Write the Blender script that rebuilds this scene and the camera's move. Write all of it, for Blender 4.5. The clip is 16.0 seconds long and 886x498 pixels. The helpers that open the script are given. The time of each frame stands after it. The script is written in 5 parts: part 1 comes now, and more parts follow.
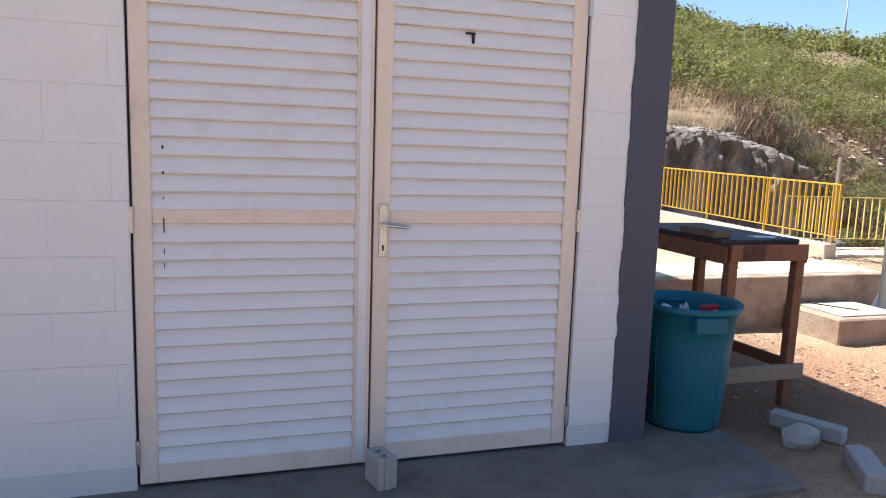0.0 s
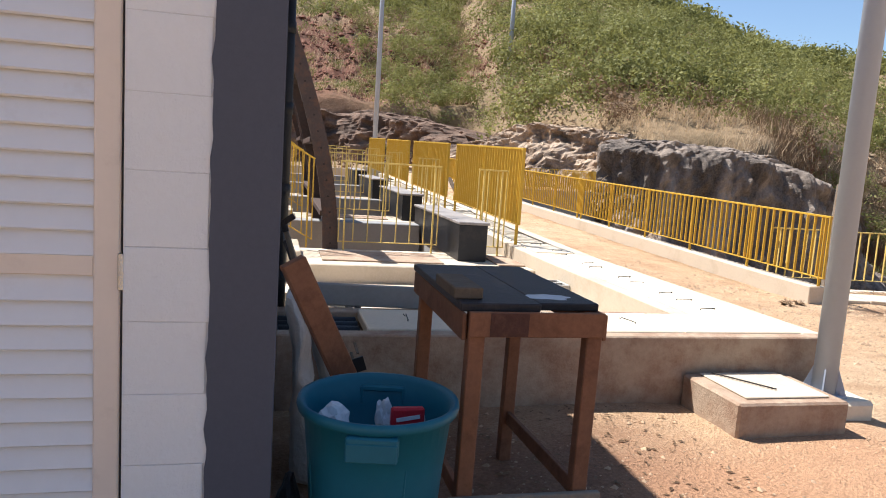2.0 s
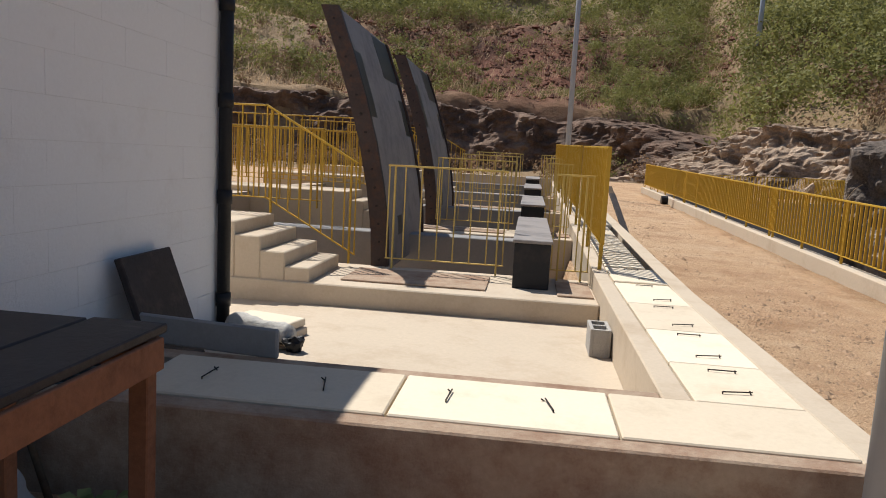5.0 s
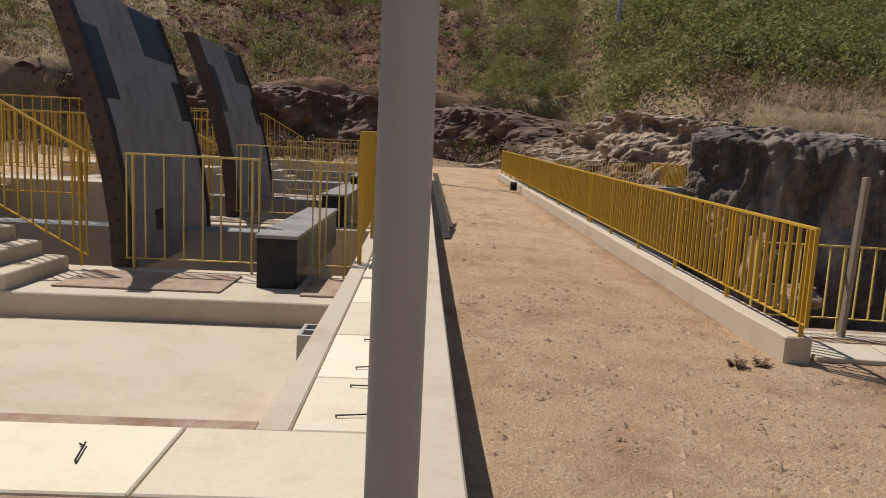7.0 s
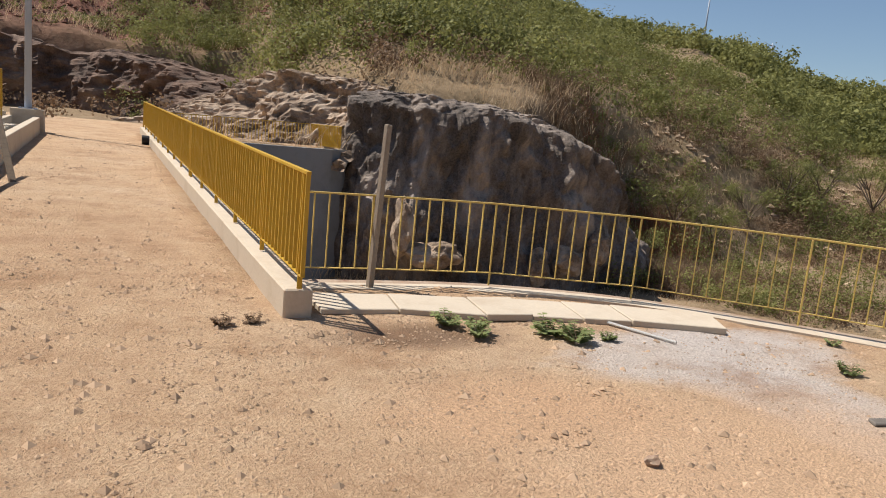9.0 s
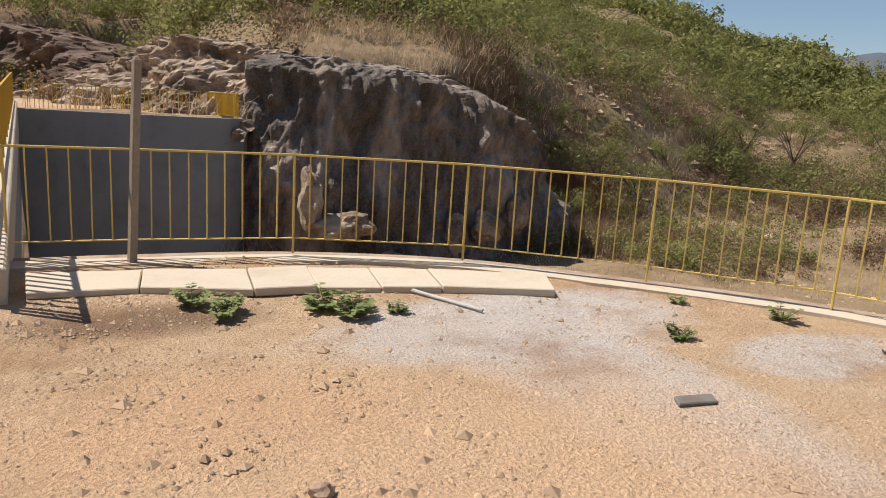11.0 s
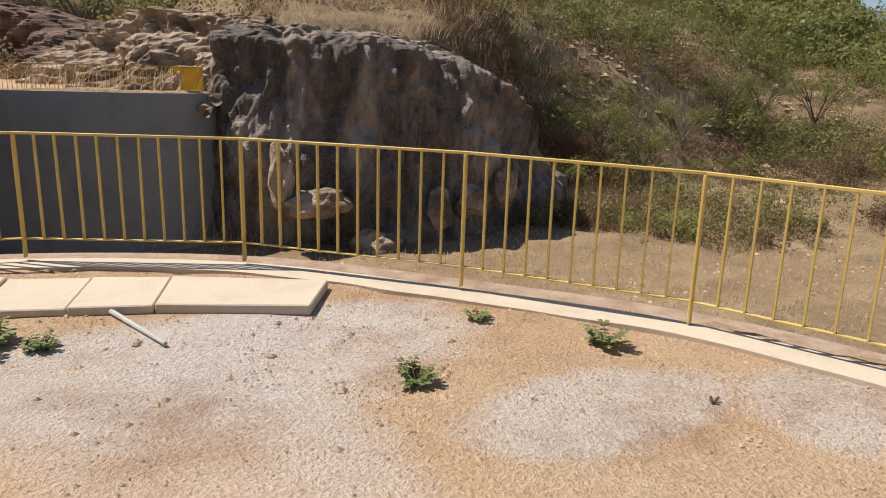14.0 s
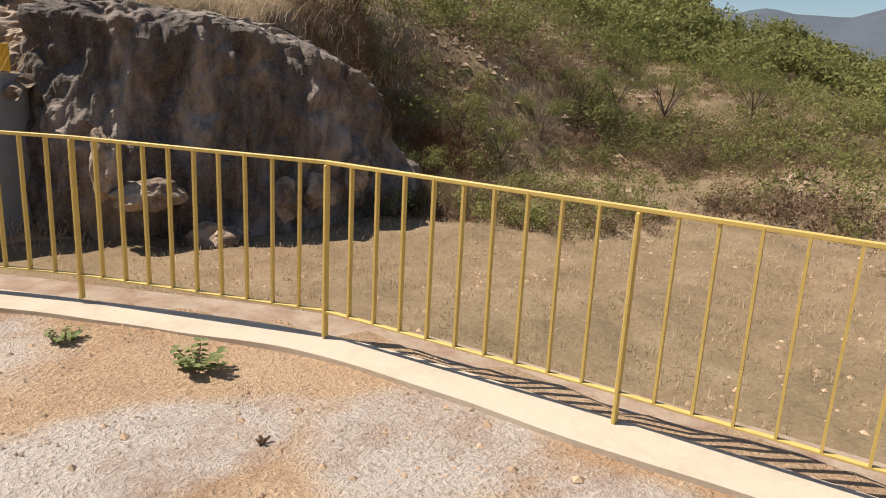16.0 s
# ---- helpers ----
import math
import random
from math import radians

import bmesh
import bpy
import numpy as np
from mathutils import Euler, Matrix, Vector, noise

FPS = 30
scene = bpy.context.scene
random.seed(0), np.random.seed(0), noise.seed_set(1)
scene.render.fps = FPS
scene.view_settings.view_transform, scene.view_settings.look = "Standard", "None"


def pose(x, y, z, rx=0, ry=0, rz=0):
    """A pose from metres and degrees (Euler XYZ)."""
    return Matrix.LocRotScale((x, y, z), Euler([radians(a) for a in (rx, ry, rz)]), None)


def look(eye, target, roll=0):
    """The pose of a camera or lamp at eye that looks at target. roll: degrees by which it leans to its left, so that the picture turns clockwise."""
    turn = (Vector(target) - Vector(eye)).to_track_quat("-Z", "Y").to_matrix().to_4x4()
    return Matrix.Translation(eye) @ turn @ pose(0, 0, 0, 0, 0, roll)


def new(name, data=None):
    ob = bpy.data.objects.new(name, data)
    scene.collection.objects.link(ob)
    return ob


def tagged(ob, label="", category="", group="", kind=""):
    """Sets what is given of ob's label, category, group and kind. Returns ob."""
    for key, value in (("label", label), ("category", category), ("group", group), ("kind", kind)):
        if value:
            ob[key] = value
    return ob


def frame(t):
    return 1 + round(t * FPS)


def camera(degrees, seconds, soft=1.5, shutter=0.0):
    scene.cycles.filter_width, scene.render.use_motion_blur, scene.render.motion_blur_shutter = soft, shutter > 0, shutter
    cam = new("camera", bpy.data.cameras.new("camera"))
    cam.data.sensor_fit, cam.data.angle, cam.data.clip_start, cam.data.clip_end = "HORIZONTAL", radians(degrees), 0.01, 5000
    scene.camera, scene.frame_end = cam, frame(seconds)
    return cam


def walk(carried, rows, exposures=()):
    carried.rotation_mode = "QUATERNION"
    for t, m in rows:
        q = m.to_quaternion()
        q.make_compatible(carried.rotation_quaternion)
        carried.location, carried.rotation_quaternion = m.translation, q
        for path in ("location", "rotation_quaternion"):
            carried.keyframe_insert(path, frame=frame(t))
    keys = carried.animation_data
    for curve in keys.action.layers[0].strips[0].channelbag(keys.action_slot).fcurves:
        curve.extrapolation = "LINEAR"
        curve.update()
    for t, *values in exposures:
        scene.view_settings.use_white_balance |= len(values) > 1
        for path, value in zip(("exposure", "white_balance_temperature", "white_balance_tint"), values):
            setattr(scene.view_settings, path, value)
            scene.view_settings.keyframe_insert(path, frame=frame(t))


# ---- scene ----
cam = camera(64.5, 16.0, 1.0)
PATH = [
    (0, (0.533, 0.308, 1.266), (1.125, 2.199, 0.988), 1.9),
    (0.4, (0.952, 0.488, 1.263), (1.496, 2.378, 0.902), 4.5),
    (0.5, (1.026, 0.515, 1.275), (1.62, 2.381, 0.864), 4.3),
    (1, (1.487, 0.701, 1.265), (2.015, 2.605, 0.957), 2.5),
    (1.5, (1.886, 0.862, 1.265), (2.356, 2.783, 0.966), 3.7),
    (2, (2.274, 1.028, 1.321), (2.743, 2.957, 1.074), 3.8),
    (2.5, (2.65, 1.165, 1.321), (2.992, 3.122, 1.096), 3.9),
    (3, (2.968, 1.334, 1.32), (3.277, 3.302, 1.148), 3.4),
    (3.5, (3.278, 1.6, 1.343), (3.475, 3.576, 1.102), 1.5),
    (3.7, (3.428, 1.678, 1.324), (3.57, 3.661, 1.104), 1.7),
    (5.8, (4.679, 2.485, 1.378), (4.346, 4.438, 1.101), 3.2),
    (6, (4.755, 2.527, 1.376), (4.504, 4.501, 1.166), 4.0),
    (6.5, (5.104, 2.687, 1.402), (5.017, 4.672, 1.174), 2.3),
    (7, (5.485, 2.796, 1.414), (5.555, 4.776, 1.135), 2.8),
    (7.5, (5.825, 2.812, 1.375), (6.17, 4.766, 1.128), 2.5),
    (8, (6.211, 2.95, 1.369), (6.845, 4.829, 1.106), 2.3),
    (8.5, (6.659, 2.988, 1.356), (7.401, 4.814, 1.015), 3.6),
    (9, (7.044, 3.092, 1.307), (7.926, 4.859, 0.992), 5.5),
    (9.5, (7.438, 3.195, 1.276), (8.306, 4.965, 0.939), 3.5),
    (10, (7.809, 3.318, 1.25), (8.751, 5.03, 0.828), 4.3),
    (10.2, (7.943, 3.36, 1.216), (8.938, 5.055, 0.85), 4.1),
    (12.3, (9.389, 3.456, 1.127), (10.386, 5.134, 0.691), 3.1),
    (12.5, (9.525, 3.513, 1.142), (10.439, 5.238, 0.707), 3.2),
    (13, (9.812, 3.564, 1.119), (10.778, 5.265, 0.705), 3.4),
    (13.5, (10.12, 3.655, 1.149), (11.167, 5.308, 0.737), 2.4),
    (14, (10.414, 3.678, 1.138), (11.353, 5.381, 0.67), 1.8),
    (14.5, (10.734, 3.645, 1.13), (11.776, 5.291, 0.678), 3.2),
    (15, (11.057, 3.659, 1.156), (12.248, 5.202, 0.708), 2.1),
    (15.5, (11.381, 3.54, 1.18), (12.523, 5.113, 0.713), 2.8),
    (16, (11.686, 3.469, 1.12), (12.893, 4.988, 0.637), 3.1),
]
walk(cam, [(t, look(eye, target, roll)) for t, eye, target, roll in PATH],
     [(0, 1.46, 5750, 10), (0.5, 1.33, 6000, 10), (1.5, 1.24, 6000, 10), (2.5, 1.0, 6050, 10), (3.7, 0.5, 6200, 10), (6, 0.03, 6250, 10), (6.5, -0.14, 6300, 10),
      (7, -0.02, 6300, 10), (8, 0.14, 6300, 10), (9, 0.44, 6250, 10), (10, 0.5, 6300, 10), (13, 0.42, 6400, 10), (16, 0.54, 6450, 10)])

# ---- light ----
SUN_TO = Vector((-0.45, 0.40, 1.0)).normalized()
world = bpy.data.worlds.new("world")
scene.world = world
world.use_nodes = True
wn = world.node_tree
sky = wn.nodes.new("ShaderNodeTexSky")
sky.sky_type, sky.sun_disc = "NISHITA", False
sky.sun_elevation = math.asin(SUN_TO.z)
sky.sun_rotation = math.atan2(SUN_TO.x, SUN_TO.y)
sky.altitude, sky.air_density, sky.dust_density = 300, 1.0, 0.6
wn.links.new(sky.outputs["Color"], wn.nodes["Background"].inputs["Color"])
wn.nodes["Background"].inputs["Strength"].default_value = 0.070
sun = new("sun", bpy.data.lights.new("sun", "SUN"))
sun.data.energy, sun.data.angle, sun.data.color = 4.5, radians(0.5), (1.0, 0.94, 0.85)
sun.matrix_world = look(SUN_TO * 60, (0, 0, 0))


# ---- materials ----
def nodes(name, rough=0.8, metal=0.0):
    m = bpy.data.materials.new(name)
    m.use_nodes = True
    b = m.node_tree.nodes["Principled BSDF"]
    b.inputs["Roughness"].default_value, b.inputs["Metallic"].default_value = rough, metal
    b.inputs["Specular IOR Level"].default_value = 0.25
    return m, m.node_tree, b


def noise_node(t, scale, detail=5, rough=0.6, vec=None):
    n = t.nodes.new("ShaderNodeTexNoise")
    n.inputs["Scale"].default_value, n.inputs["Detail"].default_value, n.inputs["Roughness"].default_value = scale, detail, rough
    if vec is None:
        vec = t.nodes.new("ShaderNodeNewGeometry").outputs["Position"]
    t.links.new(vec, n.inputs["Vector"])
    return n.outputs["Fac"]


def ramp(t, fac, stops):
    r = t.nodes.new("ShaderNodeValToRGB")
    e = r.color_ramp.elements
    while len(e) < len(stops):
        e.new(0.5)
    for el, (p, c) in zip(e, stops):
        el.position = p
        el.color = (*c, 1) if len(c) == 3 else c
    t.links.new(fac, r.inputs["Fac"])
    return r.outputs["Color"]


def mix(t, fac, a, b, mode="MIX"):
    m = t.nodes.new("ShaderNodeMix")
    m.data_type, m.blend_type = "RGBA", mode
    for v, i in ((fac, 0), (a, 6), (b, 7)):
        if isinstance(v, (int, float)):
            m.inputs[i].default_value = v
        elif isinstance(v, tuple):
            m.inputs[i].default_value = (*v, 1)
        else:
            t.links.new(v, m.inputs[i])
    return m.outputs[2]


def bump(t, b, height, strength=0.4, dist=0.01):
    n = t.nodes.new("ShaderNodeBump")
    n.inputs["Strength"].default_value, n.inputs["Distance"].default_value = strength, dist
    t.links.new(height, n.inputs["Height"])
    t.links.new(n.outputs["Normal"], b.inputs["Normal"])


def shade(c, k):
    return tuple(min(1, v * k) for v in c)


def surface(name, colour, rough=0.8, metal=0.0, big=1.2, small=30, vary=0.25, dirt=None, dirt_amount=0.5, strength=0.4, dist=0.01, island=False):
    """Base colour varied at two scales, with stains of a dirt colour and fine relief."""
    m, t, b = nodes(name, rough, metal)
    f1, f2 = noise_node(t, big), noise_node(t, small, 6, 0.7)
    col = mix(t, f1, shade(colour, 1 - vary), shade(colour, 1 + vary))
    col = mix(t, 0.35, col, ramp(t, f2, [(0.3, shade(colour, 1 - 1.4 * vary)), (0.7, shade(colour, 1 + vary))]))
    if dirt:
        d = noise_node(t, big * 2.3, 8, 0.7)
        col = mix(t, ramp(t, d, [(0.62 - 0.25 * dirt_amount, (0, 0, 0)), (0.72, (dirt_amount,) * 3)]), col, dirt)
    if island:
        info = t.nodes.new("ShaderNodeNewGeometry" if island == "island" else "ShaderNodeObjectInfo")
        val = info.outputs["Random Per Island"] if island == "island" else info.outputs["Random"]
        col = mix(t, 0.8, col, mix(t, val, shade(colour, 0.6), shade(colour, 1.4)), "MIX" if island == "island" else "SOFT_LIGHT")
    t.links.new(col, b.inputs["Base Color"])
    bump(t, b, f2, strength, dist)
    return m


PAINT_WHITE = surface("white_wall_paint", (0.76, 0.76, 0.765), 0.75, 0, 0.9, 45, 0.04, (0.52, 0.48, 0.44), 0.22, 0.55, 0.010)
PAINT_GREY = surface("dark_grey_wall_paint", (0.085, 0.09, 0.115), 0.7, 0, 1.5, 60, 0.1, None, 0.5, 0.4, 0.004)
MORTAR = surface("mortar", (0.66, 0.65, 0.64), 0.9, 0, 3, 60, 0.06)
DOOR_CREAM = surface("cream_door_enamel", (0.74, 0.64, 0.55), 0.4, 0, 2, 20, 0.05, (0.40, 0.30, 0.22), 0.35, 0.1, 0.002)
DOOR_WHITE = surface("white_door_enamel", (0.72, 0.72, 0.735), 0.35, 0, 2, 20, 0.04, (0.45, 0.36, 0.28), 0.25, 0.1, 0.002)
CONCRETE = surface("concrete", (0.54, 0.45, 0.34), 0.9, 0, 0.9, 40, 0.13, (0.36, 0.26, 0.17), 0.5, 0.5, 0.006)
CONCRETE_PALE = surface("pale_concrete", (0.655, 0.58, 0.475), 0.9, 0, 1.1, 45, 0.10, (0.42, 0.34, 0.25), 0.4, 0.4, 0.005, "object")
APRON = surface("worn_grey_concrete", (0.205, 0.180, 0.152), 0.85, 0, 1.3, 35, 0.22, (0.095, 0.072, 0.055), 0.75, 0.5, 0.006)
CONCRETE_DIRTY = surface("soil_stained_concrete", (0.40, 0.30, 0.215), 0.95, 0, 2.2, 40, 0.22, (0.20, 0.095, 0.055), 0.85, 0.7, 0.01)
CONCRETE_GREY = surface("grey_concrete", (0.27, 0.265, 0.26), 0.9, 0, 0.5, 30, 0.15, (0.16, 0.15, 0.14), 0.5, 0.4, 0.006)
YELLOW = surface("yellow_rail_paint", (0.52, 0.315, 0.035), 0.45, 0, 3, 40, 0.10, (0.35, 0.20, 0.05), 0.3, 0.2, 0.002)
YELLOW_FADED = surface("faded_yellow_paint", (0.61, 0.44, 0.13), 0.45, 0, 3, 40, 0.12, (0.40, 0.27, 0.10), 0.4, 0.2, 0.002)
STEEL_BLACK = surface("black_painted_steel", (0.02, 0.021, 0.025), 0.4, 0.2, 2, 30, 0.3, (0.08, 0.06, 0.05), 0.35, 0.2, 0.003)
STEEL_GREY = surface("primer_grey_steel", (0.29, 0.265, 0.25), 0.6, 0.05, 1.2, 25, 0.18, (0.07, 0.068, 0.072), 0.6, 0.2, 0.003)
STEEL_RUST = surface("rusty_dark_steel", (0.07, 0.05, 0.045), 0.7, 0.2, 4, 50, 0.35, (0.16, 0.07, 0.035), 0.5, 0.4, 0.004)
GALV = surface("galvanised_steel", (0.36, 0.395, 0.455), 0.5, 0.0, 2, 30, 0.05, (0.4, 0.38, 0.36), 0.25, 0.1, 0.002)
IRON = surface("bent_rebar", (0.035, 0.028, 0.025), 0.7, 0.3, 5, 60, 0.3)
CHROME = surface("worn_chrome", (0.55, 0.54, 0.52), 0.25, 0.9, 9, 60, 0.1)
WOOD = surface("raw_lumber", (0.30, 0.18, 0.12), 0.8, 0, 4, 50, 0.25, (0.10, 0.05, 0.035), 0.5, 0.5, 0.005, "object")
OIL_STAIN = surface("oil_soaked_lumber", (0.085, 0.036, 0.025), 0.7, 0, 9, 60, 0.4, (0.2, 0.1, 0.065), 0.4)
WOOD_DARK = surface("stained_board", (0.038, 0.031, 0.030), 0.55, 0, 4, 40, 0.4, (0.14, 0.10, 0.08), 0.4, 0.5, 0.005)
WOOD_PALE = surface("sun_bleached_lumber", (0.28, 0.225, 0.17), 0.85, 0, 5, 50, 0.25, (0.2, 0.15, 0.11), 0.5, 0.5, 0.005)
WOOD_GREY = surface("weathered_board", (0.22, 0.18, 0.14), 0.85, 0, 5, 50, 0.3, (0.09, 0.07, 0.06), 0.5, 0.5, 0.005, "object")
BIN_TEAL = surface("teal_plastic", (0.018, 0.125, 0.175), 0.45, 0, 2, 40, 0.10, (0.10, 0.16, 0.17), 0.35, 0.15, 0.002)
BAG_WHITE = surface("white_plastic_bag", (0.62, 0.62, 0.63), 0.4, 0, 9, 40, 0.12, (0.35, 0.33, 0.3), 0.4, 0.5, 0.01)
SACK = surface("cement_sack_paper", (0.50, 0.48, 0.44), 0.8, 0, 4, 40, 0.15, (0.3, 0.27, 0.24), 0.5, 0.6, 0.02)
RED_WRAP = surface("red_wrapper", (0.45, 0.02, 0.03), 0.4, 0, 9, 50, 0.2)
BLUE_WRAP = surface("blue_wrapper", (0.05, 0.13, 0.28), 0.4, 0, 9, 50, 0.2)
DARK_RUBBER = surface("black_plastic", (0.015, 0.015, 0.017), 0.5, 0, 3, 30, 0.3)


def ground_material():
    m, t, b = nodes("dry_soil", 0.95)
    pos = t.nodes.new("ShaderNodeNewGeometry").outputs["Position"]
    f1, f2, f3 = noise_node(t, 0.35, 6), noise_node(t, 3.0, 8, 0.65), noise_node(t, 55, 4, 0.7)
    col = ramp(t, f1, [(0.3, (0.56, 0.32, 0.17)), (0.48, (0.66, 0.42, 0.235)), (0.66, (0.72, 0.52, 0.34))])
    col = mix(t, 0.45, col, ramp(t, f2, [(0.28, (0.28, 0.145, 0.075)), (0.5, (0.54, 0.35, 0.20)), (0.72, (0.68, 0.51, 0.34))]))
    f6 = noise_node(t, 170, 3, 0.8)
    col = mix(t, 0.32, col, ramp(t, f3, [(0.38, (0.16, 0.085, 0.045)), (0.64, (0.70, 0.53, 0.36))]))
    col = mix(t, 0.14, col, ramp(t, f6, [(0.4, (0.20, 0.105, 0.05)), (0.62, (0.88, 0.67, 0.44))]))
    f5 = noise_node(t, 1.6, 8, 0.75)
    # pale stone-dust spills lie on the terrace
    for cx, cy, rx, ry in ((10.85, 6.45, 1.25, 0.62), (10.75, 5.45, 0.55, 1.1), (11.3, 6.75, 0.8, 0.3), (12.1, 5.45, 0.62, 0.30), (12.95, 5.05, 0.45, 0.35), (13.1, 4.2, 0.3, 0.6)):
        mp = t.nodes.new("ShaderNodeMapping")
        mp.inputs["Location"].default_value = (-cx / rx, -cy / ry, 0)
        mp.inputs["Scale"].default_value = (1 / rx, 1 / ry, 0)
        t.links.new(pos, mp.inputs["Vector"])
        ln = t.nodes.new("ShaderNodeVectorMath")
        ln.operation = "LENGTH"
        t.links.new(mp.outputs["Vector"], ln.inputs[0])
        ad = t.nodes.new("ShaderNodeMath")
        ad.operation = "ADD"
        t.links.new(ln.outputs["Value"], ad.inputs[0])
        t.links.new(f5, ad.inputs[1])
        sc = t.nodes.new("ShaderNodeMapRange")
        sc.inputs["From Min"].default_value, sc.inputs["From Max"].default_value = 1.27, 1.60
        sc.inputs["To Min"].default_value, sc.inputs["To Max"].default_value = 0.8, 0.0
        t.links.new(ad.outputs[0], sc.inputs["Value"])
        dust = ramp(t, f3, [(0.3, (0.44, 0.37, 0.32)), (0.65, (0.71, 0.62, 0.545))])
        col = mix(t, sc.outputs["Result"], col, dust)
    # damp stain where water runs off the kerb end
    mp = t.nodes.new("ShaderNodeMapping")
    mp.inputs["Location"].default_value, mp.inputs["Scale"].default_value = (-8.95 / 0.75, -7.15 / 0.33, 0), (1 / 0.75, 1 / 0.33, 0)
    t.links.new(pos, mp.inputs["Vector"])
    ln = t.nodes.new("ShaderNodeVectorMath")
    ln.operation = "LENGTH"
    t.links.new(mp.outputs["Vector"], ln.inputs[0])
    ad = t.nodes.new("ShaderNodeMath")
    ad.operation = "ADD"
    t.links.new(ln.outputs["Value"], ad.inputs[0])
    t.links.new(f5, ad.inputs[1])
    sc = t.nodes.new("ShaderNodeMapRange")
    sc.inputs["From Min"].default_value, sc.inputs["From Max"].default_value = 0.9, 1.6
    sc.inputs["To Min"].default_value, sc.inputs["To Max"].default_value = 0.75, 0.0
    t.links.new(ad.outputs[0], sc.inputs["Value"])
    col = mix(t, sc.outputs["Result"], col, (0.15, 0.08, 0.045))
    # clods, crumbs and darker scuffs
    clod = noise_node(t, 11, 9, 0.8)
    col = mix(t, ramp(t, clod, [(0.56, (0, 0, 0)), (0.66, (0.5, 0.5, 0.5))]), col, (0.26, 0.14, 0.075))
    scuff = noise_node(t, 1.1, 9, 0.75)
    col = mix(t, ramp(t, scuff, [(0.50, (0, 0, 0)), (0.66, (0.6, 0.6, 0.6))]), col, (0.31, 0.165, 0.082))
    # red earth with old litter beside the building; darkest tint also holds bench shade
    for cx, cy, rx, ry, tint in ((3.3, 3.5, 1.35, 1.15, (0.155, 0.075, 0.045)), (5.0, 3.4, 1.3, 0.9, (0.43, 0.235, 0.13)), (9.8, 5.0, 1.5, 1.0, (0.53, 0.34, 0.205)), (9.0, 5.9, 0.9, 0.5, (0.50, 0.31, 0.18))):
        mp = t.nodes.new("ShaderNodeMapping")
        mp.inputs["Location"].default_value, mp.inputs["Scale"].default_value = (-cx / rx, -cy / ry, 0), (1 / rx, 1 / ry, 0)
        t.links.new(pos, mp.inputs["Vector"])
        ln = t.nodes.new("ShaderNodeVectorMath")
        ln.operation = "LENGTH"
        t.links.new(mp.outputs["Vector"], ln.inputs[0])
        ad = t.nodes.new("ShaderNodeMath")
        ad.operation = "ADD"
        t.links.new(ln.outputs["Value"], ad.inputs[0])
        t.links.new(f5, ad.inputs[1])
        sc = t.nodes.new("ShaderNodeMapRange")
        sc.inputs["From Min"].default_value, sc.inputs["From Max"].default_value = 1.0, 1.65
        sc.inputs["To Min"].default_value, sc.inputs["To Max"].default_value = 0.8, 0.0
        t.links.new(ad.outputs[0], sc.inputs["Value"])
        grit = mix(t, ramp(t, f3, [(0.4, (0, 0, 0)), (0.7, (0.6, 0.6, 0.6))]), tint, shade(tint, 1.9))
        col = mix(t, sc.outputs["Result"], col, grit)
    t.links.new(col, b.inputs["Base Color"])
    h = t.nodes.new("ShaderNodeMath")
    h.operation = "ADD"
    t.links.new(f3, h.inputs[0])
    t.links.new(f2, h.inputs[1])
    bump(t, b, h.outputs[0], 1.0, 0.03)
    return m


def hill_material():
    m, t, b = nodes("hillside_soil", 0.95)
    f1, f2, f3 = noise_node(t, 0.05, 6), noise_node(t, 0.6, 8, 0.7), noise_node(t, 9, 5, 0.7)
    col = ramp(t, f1, [(0.35, (0.30, 0.17, 0.085)), (0.55, (0.22, 0.15, 0.07)), (0.7, (0.36, 0.23, 0.125))])
    col = mix(t, 0.6, col, ramp(t, f2, [(0.3, (0.10, 0.075, 0.035)), (0.5, (0.25, 0.165, 0.085)), (0.72, (0.42, 0.31, 0.19))]))
    col = mix(t, 0.3, col, ramp(t, f3, [(0.3, (0.08, 0.06, 0.04)), (0.7, (0.36, 0.29, 0.2))]))
    t.links.new(col, b.inputs["Base Color"])
    # red earth laid bare on the bank above the cutting
    mp = t.nodes.new("ShaderNodeMapping")
    mp.inputs["Location"].default_value, mp.inputs["Scale"].default_value = (-2 / 17, -54 / 12, 0), (1 / 17, 1 / 12, 0)
    t.links.new(t.nodes.new("ShaderNodeNewGeometry").outputs["Position"], mp.inputs["Vector"])
    ln = t.nodes.new("ShaderNodeVectorMath")
    ln.operation = "LENGTH"
    t.links.new(mp.outputs["Vector"], ln.inputs[0])
    red = ramp(t, f2, [(0.35, (0.045, 0.016, 0.012)), (0.55, (0.15, 0.055, 0.035)), (0.75, (0.27, 0.14, 0.09))])
    col = mix(t, ramp(t, ln.outputs["Value"], [(0.55, (0.9, 0.9, 0.9)), (1.0, (0, 0, 0))]), col, red)
    t.links.new(col, b.inputs["Base Color"])
    bump(t, b, f2, 0.8, 0.3)
    return m


